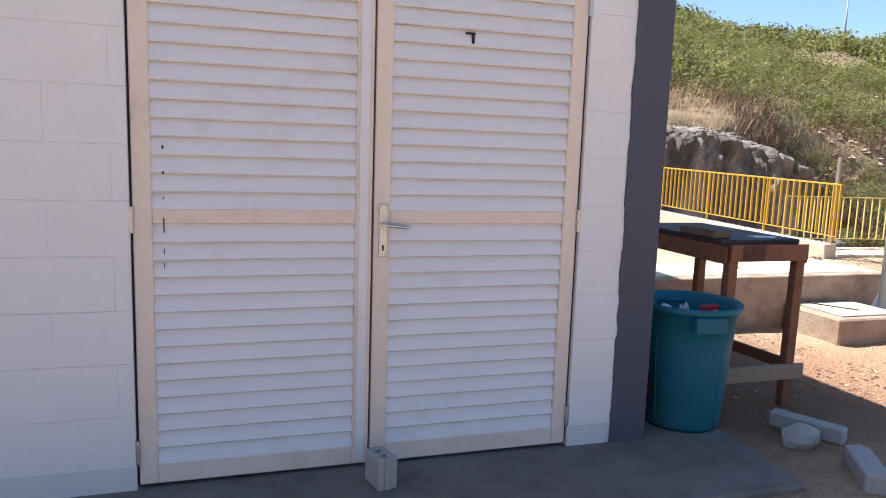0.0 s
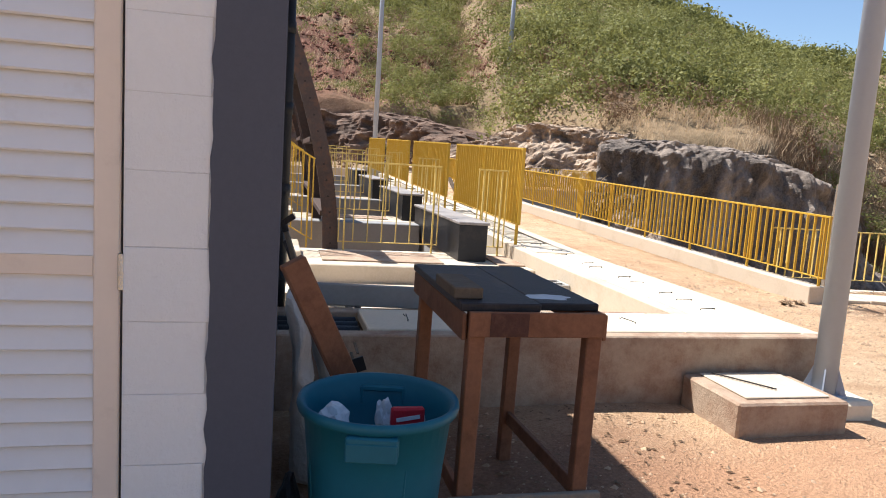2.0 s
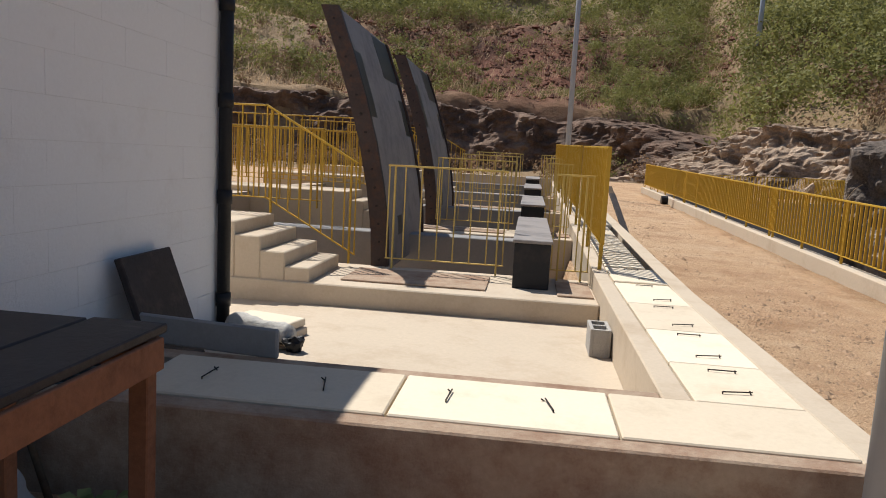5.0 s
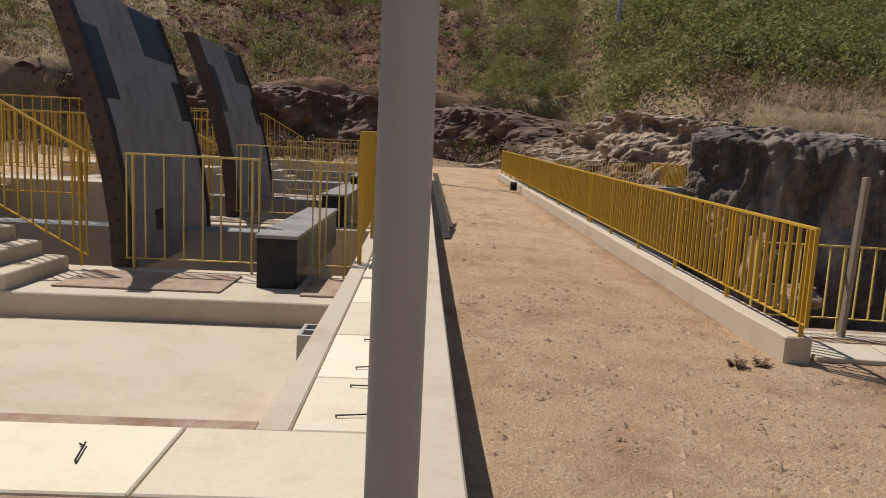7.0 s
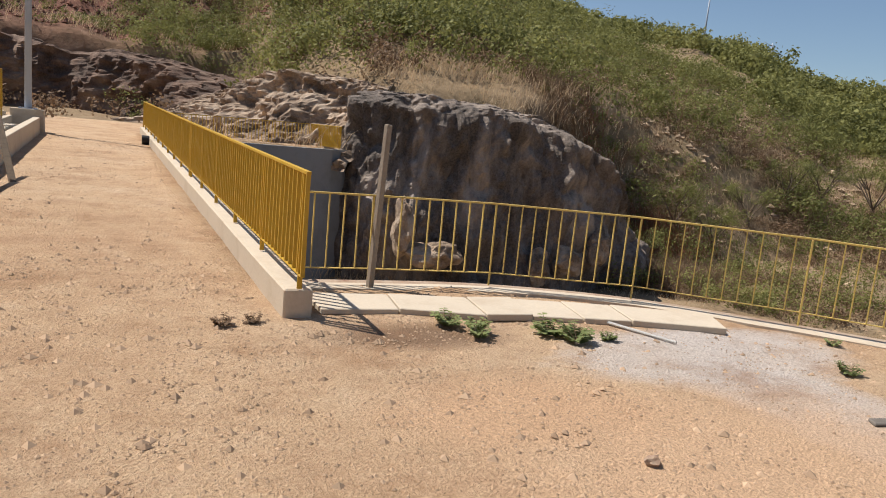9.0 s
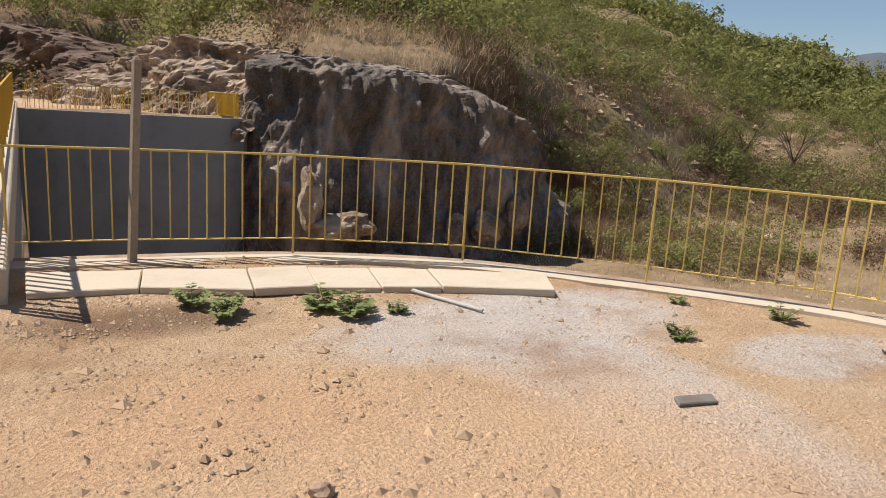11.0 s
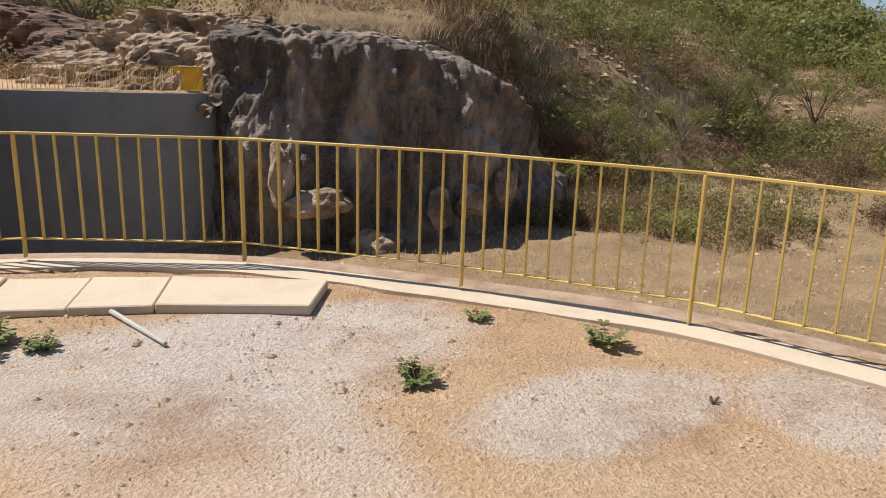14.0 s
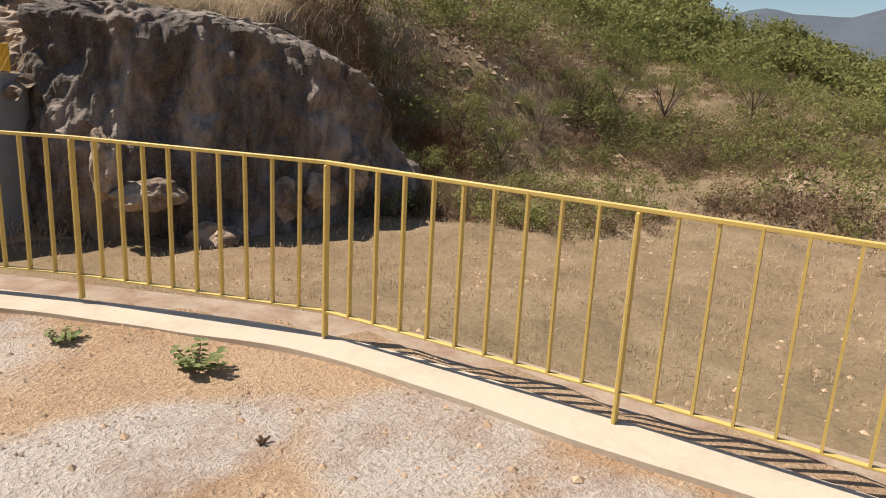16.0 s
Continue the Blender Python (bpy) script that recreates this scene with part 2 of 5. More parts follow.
def rock_material(name, c0, c1, c2, streak=True):
    m, t, b = nodes(name, 0.85)
    pos = t.nodes.new("ShaderNodeNewGeometry").outputs["Position"]
    mp = t.nodes.new("ShaderNodeMapping")
    mp.inputs["Scale"].default_value = (1.0, 1.0, 0.28) if streak else (1, 1, 1.6)
    t.links.new(pos, mp.inputs["Vector"])
    f1, f2, f3 = noise_node(t, 0.75, 6, 0.6, mp.outputs["Vector"]), noise_node(t, 2.2, 8, 0.7), noise_node(t, 14, 5, 0.7)
    col = ramp(t, f1, [(0.42, c0), (0.50, c1), (0.62, c2)])
    col = mix(t, 0.4, col, ramp(t, f2, [(0.35, c0), (0.6, c1), (0.8, c2)]))
    col = mix(t, 0.25, col, ramp(t, f3, [(0.3, shade(c0, 0.7)), (0.7, c2)]))
    t.links.new(col, b.inputs["Base Color"])
    bump(t, b, f2, 0.9, 0.15)
    return m


def leaf_material(name, dark, light, rough=0.7, patchy=0.45):
    m, t, b = nodes(name, rough)
    g = t.nodes.new("ShaderNodeNewGeometry")
    f = noise_node(t, 0.12, 4)
    tone = ramp(t, g.outputs["Random Per Island"], [(0.0, (0.25, 0.25, 0.25)), (0.8, (0.65, 0.65, 0.65)), (1.0, (1, 1, 1))])
    col = mix(t, tone, dark, light)
    col = mix(t, ramp(t, f, [(0.4, (0, 0, 0)), (0.65, (0.6, 0.6, 0.6))]), col, shade(light, 1.1))
    patch = noise_node(t, 0.45, 5, 0.65)
    col = mix(t, ramp(t, patch, [(0.42, (0, 0, 0)), (0.62, (patchy,) * 3)]), col, shade(dark, 0.8))
    t.links.new(col, b.inputs["Base Color"])
    tr = t.nodes.new("ShaderNodeBsdfTranslucent")
    t.links.new(col, tr.inputs["Color"])
    mx = t.nodes.new("ShaderNodeMixShader")
    mx.inputs[0].default_value = 0.4
    t.links.new(b.outputs[0], mx.inputs[1])
    t.links.new(tr.outputs[0], mx.inputs[2])
    t.links.new(mx.outputs[0], t.nodes["Material Output"].inputs["Surface"])
    return m


SOIL, HILL = ground_material(), hill_material()
ROCK_DARK = rock_material("dark_stained_gneiss", (0.034, 0.027, 0.023), (0.185, 0.145, 0.118), (0.58, 0.465, 0.37))
ROCK_PALE = rock_material("pale_broken_rock", (0.09, 0.058, 0.04), (0.38, 0.265, 0.175), (0.68, 0.53, 0.39), False)
ROCK_CUT = rock_material("brown_cut_rock", (0.04, 0.026, 0.02), (0.15, 0.085, 0.058), (0.34, 0.235, 0.165), False)
LEAF = leaf_material("scrub_leaves", (0.100, 0.110, 0.032), (0.31, 0.295, 0.095))
LEAF_DRY = leaf_material("dry_twigs", (0.14, 0.085, 0.05), (0.30, 0.20, 0.12))
GRASS_DRY = leaf_material("dry_grass", (0.46, 0.31, 0.18), (0.74, 0.57, 0.37), 0.7, 0.15)
LEAF_WEED = leaf_material("weed_leaves", (0.12, 0.155, 0.05), (0.32, 0.35, 0.14))
STONE = surface("loose_stone", (0.44, 0.30, 0.19), 0.9, 0, 3, 40, 0.3, None, 0.5, 0.4, 0.01, "island")


# ---- mesh helpers ----
def mesh_object(name, bm, material, parent=None, label="", smooth=False):
    me = bpy.data.meshes.new(name)
    if parent is not None:
        p = parent.matrix_basis.translation.copy()
        up = parent.parent
        while up is not None:
            p += up.matrix_basis.translation
            up = up.parent
        bmesh.ops.translate(bm, verts=bm.verts, vec=-p)
    bm.to_mesh(me)
    bm.free()
    me.materials.append(material)
    if smooth:
        me.shade_smooth()
    ob = new(name, me)
    if parent is not None:
        ob.parent = parent
    return tagged(ob, label)


def part(name, bm, material, parent, label="", smooth=False):
    return mesh_object(name, bm, material, parent, label, smooth)


def thing(name, at, label, category, group="", kind=""):
    ob = new(name)
    ob.empty_display_size = 0.1
    ob.location = at
    return tagged(ob, label, category, group, kind)


def add_box(bm, x0, x1, y0, y1, z0, z1, bevel=0.0, m=None, seg=1):
    r = bmesh.ops.create_cube(bm, size=1.0)
    vs = r["verts"]
    bmesh.ops.scale(bm, vec=(x1 - x0, y1 - y0, z1 - z0), verts=vs)
    bmesh.ops.translate(bm, vec=((x0 + x1) / 2, (y0 + y1) / 2, (z0 + z1) / 2), verts=vs)
    if bevel:
        es = list({e for v in vs for e in v.link_edges})
        r2 = bmesh.ops.bevel(bm, geom=es, offset=bevel, segments=seg, affect="EDGES", profile=0.5)
        vs = list({v for f in r2["faces"] for v in f.verts} | {v for v in vs if v.is_valid})
    if m is not None:
        bmesh.ops.transform(bm, matrix=m, verts=vs)
    return bm


def box(*a, **k):
    return add_box(bmesh.new(), *a, **k)


def beam(p, q, w, d, bevel=0.004, bm=None, roll=0.0):
    """A rectangular bar from p to q, w by d across."""
    p, q = Vector(p), Vector(q)
    bm = bm or bmesh.new()
    L = (q - p).length
    m = Matrix.Translation(p) @ (q - p).to_track_quat("Z", "Y").to_matrix().to_4x4() @ Matrix.Rotation(roll, 4, "Z")
    return add_box(bm, -w / 2, w / 2, -d / 2, d / 2, 0, L, bevel, m)


def rod(p, q, r0, r1=None, n=12, bm=None):
    p, q = Vector(p), Vector(q)
    bm = bm or bmesh.new()
    m = Matrix.Translation((p + q) / 2) @ (q - p).to_track_quat("Z", "Y").to_matrix().to_4x4()
    bmesh.ops.create_cone(bm, cap_ends=True, segments=n, radius1=r0, radius2=r0 if r1 is None else r1, depth=(q - p).length, matrix=m)
    return bm


def lathe(profile, at, n=40):
    """A turned shape from (radius, height) pairs."""
    bm = bmesh.new()
    rings = [[bm.verts.new((at[0] + r * math.cos(2 * math.pi * k / n), at[1] + r * math.sin(2 * math.pi * k / n), at[2] + z)) for k in range(n)] for r, z in profile]
    for a, b in zip(rings, rings[1:]):
        for k in range(n):
            bm.faces.new((a[k], a[(k + 1) % n], b[(k + 1) % n], b[k]))
    bm.normal_update()
    return bm


def crumpled(at, size, seed, sub=3, rough=0.5, flat=1.0):
    bm = bmesh.new()
    bmesh.ops.create_icosphere(bm, subdivisions=sub, radius=1.0)
    for v in bm.verts:
        d = noise.noise(v.co * 1.3 + Vector((seed, seed * 2, 0))) + 0.5 * noise.noise(v.co * 3.1 + Vector((0, seed, seed)))
        v.co *= 1 + rough * d
        v.co = Vector((v.co.x * size[0], v.co.y * size[1], v.co.z * size[2] * flat)) + Vector(at)
    return bm


def from_lists(name, verts, faces, material, label="", category="", kind="", smooth=False):
    me = bpy.data.meshes.new(name)
    me.from_pydata(verts, [], faces)
    me.materials.append(material)
    if smooth:
        me.shade_smooth()
    return tagged(new(name, me), label, category, "", kind)


def slope(y):
    """The works climb gently away from the yard."""
    return 0.026 * max(0.0, min(y, 34.0) - 8.0)


# ---- terrain ----
FENCE = [(8.36, 8.63), (9.10, 8.58), (10.19, 8.42), (11.35, 7.86), (12.30, 6.88), (13.04, 5.94), (13.50, 4.78), (13.86, 3.75), (14.10, 2.65), (14.25, 1.5)]


def sstep(a, b, v):
    u = max(0.0, min(1.0, (v - a) / (b - a)))
    return u * u * (3 - 2 * u)


def lerp_table(table, v):
    for (a, za), (b, zb) in zip(table, table[1:]):
        if v <= b:
            return za + (zb - za) * max(0.0, (v - a) / (b - a))
    return table[-1][1]


def outside(x, y):
    """How far a place lies beyond the edge of the terrace and road, in metres."""
    edge = lerp_table([(-60, 14.4), (1.5, 14.25), (2.65, 14.1), (3.75, 13.86), (4.78, 13.5), (5.94, 13.04), (6.88, 12.3), (7.86, 11.35), (8.42, 10.19), (8.62, 8.6), (8.7, 8.2)], y)
    return x - edge - 0.12


RIDGE = [(-180, 14), (-60, 30), (-30, 40), (0, 40), (20, 34), (27, 29), (36, 23.4), (43, 20), (49, 16.5), (57, 14.0), (62, 11.0), (66, 8.0), (70, 5.5), (80, 3), (180, 1)]


def terrain(x, y):
    dx, dy = x - 8.0, y - 3.0
    r, az = math.hypot(dx, dy), math.degrees(math.atan2(dx, dy))
    upper = slope(y)
    if 0.6 < x < 4.86 and 9.0 < y < 24.0:
        return -0.9
    bend = 0.5 * noise.noise(Vector((x * 0.12, y * 0.12, 0)))
    ridge_r = 120.0
    zr = lerp_table(RIDGE, az)
    if az < 12:
        # rock cut, bench and slope behind the works
        base = 41 + 2.0 * bend + max(0, -x) * 0.05
        k = r - base
        z = upper
        if k > 0:
            z = upper + lerp_table([(0, 0), (1.4, 4.0), (6, 5.0), (19, 11.5), (24, 12.2), (80, zr)], k)
            z *= 1 - 0.55 * sstep(6, 12, az) * (1 - sstep(0, 60, k))
        if az > 4:
            z = max(z, upper)
        zc = z
    if az >= 6 or (y < 27.4 and outside(x, y) > 0):
        basin = -4.2 + 0.5 * noise.noise(Vector((x * 0.15, y * 0.15, 3)))
        basin += 2.2 * sstep(14, 60, x - 14) + 1.5 * sstep(70, 110, az)
        out = outside(x, y)
        low = sstep(0.0, 0.2, out) if y > 8.6 else sstep(0.05, 3.2, out)
        east = sstep(33, 37, az) * sstep(0, 3, out)
        z = upper * (1 - low) + basin * low if y < 27.4 else upper * (1 - east) + basin * east
        head = lerp_table([(6, 2.0), (14, 2.4), (35, 2.4), (41, 0.2), (47, -2.2), (55, -3.2), (180, -3)], az)
        fy = lerp_table([(6, 40), (14, 31.5), (18, 28.8), (22, 27.4), (30, 26.4), (41, 29), (180, 29)], az)
        fr = lerp_table([(6, 44), (36, 31), (45, 31), (48, 34), (52, 41), (60, 48), (80, 55), (180, 62)], az)
        w = sstep(32, 47, az)
        k = (y - fy) * (1 - w) + (r - fr) * w
        if k > 0:
            u = min(1.0, k / (ridge_r - 32))
            hill = head + (zr - head) * u ** 0.92
            z = z + (hill - z) * sstep(0, 2.0 + 3.0 * sstep(30, 36, az) + 9 * w, k)
        if az < 12 and (y > 27.4 or out < 0):
            z = zc + (z - zc) * sstep(6, 12, az)
    if r > ridge_r:
        z -= (r - ridge_r) * 0.10
        z = max(z, -6)
    if az < 12 and r > 44:
        z += (0.55 * noise.noise(Vector((x * 0.8, y * 0.8, 4))) + 0.4 * noise.noise(Vector((x * 0.3, y * 0.3, 8)))) * sstep(44, 48, r)
    if r > 30:
        z += bend * min(3.0, (r - 30) * 0.05) * 1.6 + 0.5 * noise.noise(Vector((x * 0.45, y * 0.45, 7))) * min(1, (r - 30) / 15)
    elif outside(x, y) < 0:
        z += 0.018 * noise.noise(Vector((x * 1.1, y * 1.1, 0))) + 0.010 * noise.noise(Vector((x * 3.5, y * 3.5, 2)))
    else:
        z += 0.12 * noise.noise(Vector((x * 0.8, y * 0.8, 0))) * sstep(0.5, 3, outside(x, y))
    return z


def axis(lo, a, b, hi, step, grow):
    v = [a + step * i for i in range(int((b - a) / step) + 1)]
    s, p = step, v[-1]
    while p < hi:
        s *= grow
        p += s
        v.append(p)
    s, p = step, a
    while p > lo:
        s *= grow
        p -= s
        v.insert(0, p)
    return v


XS, YS = axis(-900, -8, 40, 900, 0.3, 1.13), axis(-500, -3, 48, 900, 0.3, 1.10)
verts = [(x, y, terrain(x, y)) for y in YS for x in XS]
nx = len(XS)
faces = [(j * nx + i, j * nx + i + 1, (j + 1) * nx + i + 1, (j + 1) * nx + i) for j in range(len(YS) - 1) for i in range(nx - 1)]
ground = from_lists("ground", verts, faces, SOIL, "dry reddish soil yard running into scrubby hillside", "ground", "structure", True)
ground.data.materials.append(HILL)
for p in ground.data.polygons:
    c = p.center
    if math.hypot(c.x - 8, c.y - 3) > 31 or (c.y > 24 and c.z > slope(c.y) + 0.35) or (outside(c.x, c.y) > 0.2 and not (c.y > 26 and c.x < 16)):
        p.material_index = 1


def rock_face(name, path, top, foot, material, label, amp, seed, scale=(0.6, 0.6, 0.35), lean=0.6, nz=26, nl=90, crest=1.2, fine=1.0, groove=0.0, smooth=False):
    """A rough rock wall along a plan line, with its top rounded back into the slope."""
    segs = [(Vector(a), Vector(b)) for a, b in zip(path, path[1:])]
    total = sum((b - a).length for a, b in segs)
    vs, fs = [], []

    def along(run):
        for a, b in segs:
            if run <= (b - a).length or (a, b) == segs[-1]:
                return a + (b - a).normalized() * run
            run -= (b - a).length

    for i in range(nl + 1):
        s = total * i / nl
        p = along(s)
        d = (along(s + 1.0) - along(s - 1.0)).normalized()
        nrm = Vector((d.y, -d.x))
        zt, zf = lerp_table(top, i / nl), lerp_table(foot, i / nl)
        for j in range(nz + 1):
            u = j / nz
            if u < 0.75:
                w = u / 0.75
                z = zf + (zt - zf) * w * (1 - 0.08 * w)
                back = lean * w
            else:
                w = (u - 0.75) / 0.25
                z = zt - (zt - zf) * 0.08 * (1 - w) ** 2
                back = lean + crest * w * 1.6
            q = Vector((p.x, p.y, 0)) - Vector((nrm.x, nrm.y, 0)) * back
            v = Vector((q.x * scale[0], q.y * scale[1], z * scale[2])) + Vector((seed, 0, seed))
            dsp = amp * (noise.noise(v) + 0.55 * abs(noise.noise(v * 2.3)) + fine * (0.26 * noise.noise(v * 5.1) + 0.14 * noise.noise(v * 11)))
            # runnels worn down the face
            dsp -= groove * max(0.0, noise.noise(Vector((s * 0.85, z * 0.10 + s * 0.05, seed))) + 0.45 * noise.noise(Vector((s * 2.1, z * 0.2, seed + 4))))
            q += Vector((nrm.x, nrm.y, 0.25)) * dsp
            vs.append((q.x, q.y, z + dsp * 0.25))
    m = nz + 1
    for i in range(nl):
        for j in range(nz):
            fs.append((i * m + j, (i + 1) * m + j, (i + 1) * m + j + 1, i * m + j + 1))
    return from_lists(name, vs, fs, material, label, "rock", "", smooth)


# range far beyond the valley, with blue-grey haze put into its colour
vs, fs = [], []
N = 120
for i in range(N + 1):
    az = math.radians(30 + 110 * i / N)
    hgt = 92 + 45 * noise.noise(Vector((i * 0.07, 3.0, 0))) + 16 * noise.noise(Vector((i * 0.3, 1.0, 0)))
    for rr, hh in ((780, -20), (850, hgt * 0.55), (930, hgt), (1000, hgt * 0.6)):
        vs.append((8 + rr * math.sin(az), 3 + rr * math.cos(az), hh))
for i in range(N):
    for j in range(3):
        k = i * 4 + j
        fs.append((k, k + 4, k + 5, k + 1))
from_lists("backdrop_mountains", vs, fs, surface("hazy_distant_range", (0.095, 0.108, 0.125), 0.95, 0, 0.01, 0.06, 0.2), "mountain range far beyond the valley, blue-grey haze put into its colour", "mountains", "structure", True)

rock_face("rock_outcrop", [(14.6, 27.6), (15.0, 26.7), (15.8, 25.8), (17.0, 25.3), (19.0, 24.8), (23.5, 24.6), (27.0, 24.8), (29.8, 25.6), (31.0, 28.0)],
          [(0, 2.8), (0.2, 2.75), (0.33, 2.65), (0.46, 2.4), (0.56, 1.8), (0.62, 0.9), (0.685, -0.4), (0.725, -1.6), (0.81, -3.2), (0.87, -4.4), (1, -5)], [(0, -4.8), (1, -5.4)], ROCK_DARK,
          "huge dark water-stained rock outcrop above the basin", 0.85, 3, nl=260, nz=90, fine=0.85, groove=0.22)
rock_face("broken_rock_bank", [(7.8, 35.5), (9.6, 31.6), (11.4, 29.2), (13.2, 27.9), (14.8, 26.6)],
          [(0, 2.0), (0.3, 3.0), (0.6, 3.3), (1, 3.1)], [(0, 0.3), (0.5, 0.3), (1, -0.3)], ROCK_PALE,
          "pale fractured rock bank above the road end", 0.9, 9, (0.7, 0.7, 0.7), 3.4, nl=120, nz=44)
rock_face("rock_cutting", [(-42, 34), (-25, 36.5), (-10, 40.5), (0, 42.5), (6, 42.6), (9.5, 39), (10.5, 36)],
          [(0, 5.2), (0.4, 5.0), (0.75, 4.6), (0.9, 3.8), (1, 2.6)], [(0, 0.2), (1, 0.4)], ROCK_CUT,
          "brown jagged rock cutting behind the works", 1.1, 17, (0.55, 0.55, 0.45), 1.2, nl=260, nz=34, crest=2.0)

# ---- the white building ----
WX, WY, WEND, WTOP = 2.285, 2.866, 6.68, 3.25
DX0, DX1, DTOP = 0.225, 1.915, 2.12
bm = box(-4.0, DX0, WY + 0.0028, WY + 0.19, -0.1, WTOP)
add_box(bm, DX1, WX - 0.012, WY + 0.0028, WY + 0.19, -0.1, WTOP)
add_box(bm, DX0, DX1, WY + 0.0028, WY + 0.19, DTOP, WTOP)
wall_south = tagged(mesh_object("wall_south", bm, MORTAR), "white painted concrete-block front wall of the pump house", "wall", "", "structure")
wall_east = tagged(mesh_object("wall_east", box(WX - 0.19, WX - 0.0028, WY + 0.19, WEND, -0.1, WTOP), MORTAR), "white painted concrete-block side wall of the pump house", "wall", "", "structure")
bm = box(-4.0, WX - 0.19, WEND - 0.19, WEND, -0.1, WTOP)
add_box(bm, -4.19, -4.0, WY, WEND, -0.1, WTOP)
tagged(mesh_object("wall_north", bm, PAINT_WHITE), "plain rear walls of the pump house", "wall", "", "structure")
tagged(mesh_object("roof", box(-4.25, WX + 0.06, WY - 0.06, WEND + 0.06, WTOP, WTOP + 0.14, 0.01), CONCRETE), "flat concrete roof slab of the pump house", "roof", "", "structure")
tagged(mesh_object("floor", box(-4.0, WX - 0.2, WY + 0.2, WEND - 0.2, 0.0, 0.03), CONCRETE), "plain concrete floor inside the pump house", "floor", "", "structure")
bm = bmesh.new()
rows = []
for k in range(121):
    z = 0.03 + (WTOP - 0.032) * k / 120
    e0 = 2.118 + 0.009 * noise.noise(Vector((0, 0, z * 5))) + 0.006 * noise.noise(Vector((4, 0, z * 16)))
    e1 = WY + 0.14 + 0.006 * noise.noise(Vector((9, 0, z * 6)))
    rows.append([bm.verts.new((x, y, z)) for x, y in ((e0, WY + 0.05), (e0, WY - 0.006), (WX + 0.001, WY - 0.006), (WX + 0.004, WY - 0.003), (WX + 0.004, e1), (WX - 0.05, e1))])
for a, b in zip(rows, rows[1:]):
    for k in range(6):
        bm.faces.new((a[k], a[(k + 1) % 6], b[(k + 1) % 6], b[k]))
bm.faces.new(rows[0][::-1])
bm.faces.new(rows[-1])
bmesh.ops.recalc_face_normals(bm, faces=bm.faces)
tagged(mesh_object("trim_corner", bm, PAINT_GREY), "dark grey painted corner pillar of the pump house", "pillar", "", "structure")
tagged(mesh_object("trim_beam", box(WX - 0.1, WX + 0.006, WY + 0.145, WEND + 0.004, 2.27, 2.60, 0.003), PAINT_GREY), "dark grey painted ring beam under the roof", "beam", "", "structure")

# ---- concrete apron, yard slabs, channels ----
bm = box(-4.0, 2.68, 2.33, WY + 0.3, -0.15, 0.032, 0.012)
for v in bm.verts:
    if v.co.x > 2 and v.co.y > 2.6:
        v.co.x += 0.06
tagged(mesh_object("pavement_apron", bm, APRON), "worn concrete apron slab before the double door", "pavement", "", "structure")

CH = 0.40
bm = box(2.30, 5.665, 4.585, 4.685, -0.3, CH, 0.008)
add_box(bm, 2.30, 4.93, 5.185, 5.30, -0.3, CH - 0.012, 0.006)
add_box(bm, 2.30, 5.665, 4.685, 5.185, -0.3, 0.05)
tagged(mesh_object("wall_channel_front", bm, CONCRETE_DIRTY), "low concrete channel wall in front of the basin", "channel wall", "", "structure")


def long_wall(name, x0, x1, y0, y1, z0, z1, mat, label, n=24, bev=0.008):
    """A straight wall along y whose top follows the climb of the works."""
    bm = box(x0, x1, y0, y1, z0, z1, bev)
    ys = [y0 + (y1 - y0) * k / n for k in range(1, n)]
    for y in ys:
        bmesh.ops.bisect_plane(bm, geom=bm.verts[:] + bm.edges[:] + bm.faces[:], plane_co=(0, y, 0), plane_no=(0, 1, 0))
    for v in bm.verts:
        if v.co.z > z0 + 0.05:
            v.co.z += slope(v.co.y)
        v.co.x += 0.003 * noise.noise(Vector((v.co.y * 0.8, x0, 0)))
    return tagged(mesh_object(name, bm, mat), label, "wall", "", "structure")


long_wall("wall_channel_inner", 4.93, 5.055, 5.187, 24.0, -1.2, CH, CONCRETE, "long concrete channel wall beside the sluice bays")
long_wall("wall_channel_outer", 5.515, 5.665, 4.687, 24.0, -0.3, CH, CONCRETE, "long concrete channel wall beside the dirt road")
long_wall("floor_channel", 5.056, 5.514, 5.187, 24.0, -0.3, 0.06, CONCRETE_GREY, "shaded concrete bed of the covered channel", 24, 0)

LIDS = []
REBAR = None


def handle_mesh():
    bm = bmesh.new()
    rod((-0.065, 0, 0), (-0.065, 0, 0.012), 0.0032, n=6, bm=bm)
    rod((-0.068, 0, 0.012), (0.065, 0.012, 0.014), 0.0032, n=6, bm=bm)
    rod((0.06, 0.012, 0), (0.06, 0.03, 0.014), 0.0032, n=6, bm=bm)
    me = bpy.data.meshes.new("handle")
    bm.to_mesh(me)
    bm.free()
    me.materials.append(IRON)
    return me


HANDLE = handle_mesh()


def lid(x0, x1, y0, y1, z, handles, tilt=0.0, mat=None):
    lift = slope((y0 + y1) / 2)
    ob = mesh_object("precast_slab", box(x0, x1, y0, y1, z - 0.06 + lift, z + lift, 0.006), mat or CONCRETE_PALE)
    tagged(ob, "pale precast concrete slab with bent rebar handles covering the channel", "concrete slab", "channel slabs")
    ob.rotation_euler.z = 0
    for k, (hx, hy, rot) in enumerate(handles):
        h = new("handle", HANDLE)
        h.parent = ob
        h.location, h.rotation_euler = (hx, hy, z + lift - 0.002), (random.uniform(-0.15, 0.15), 0, rot)
    return ob


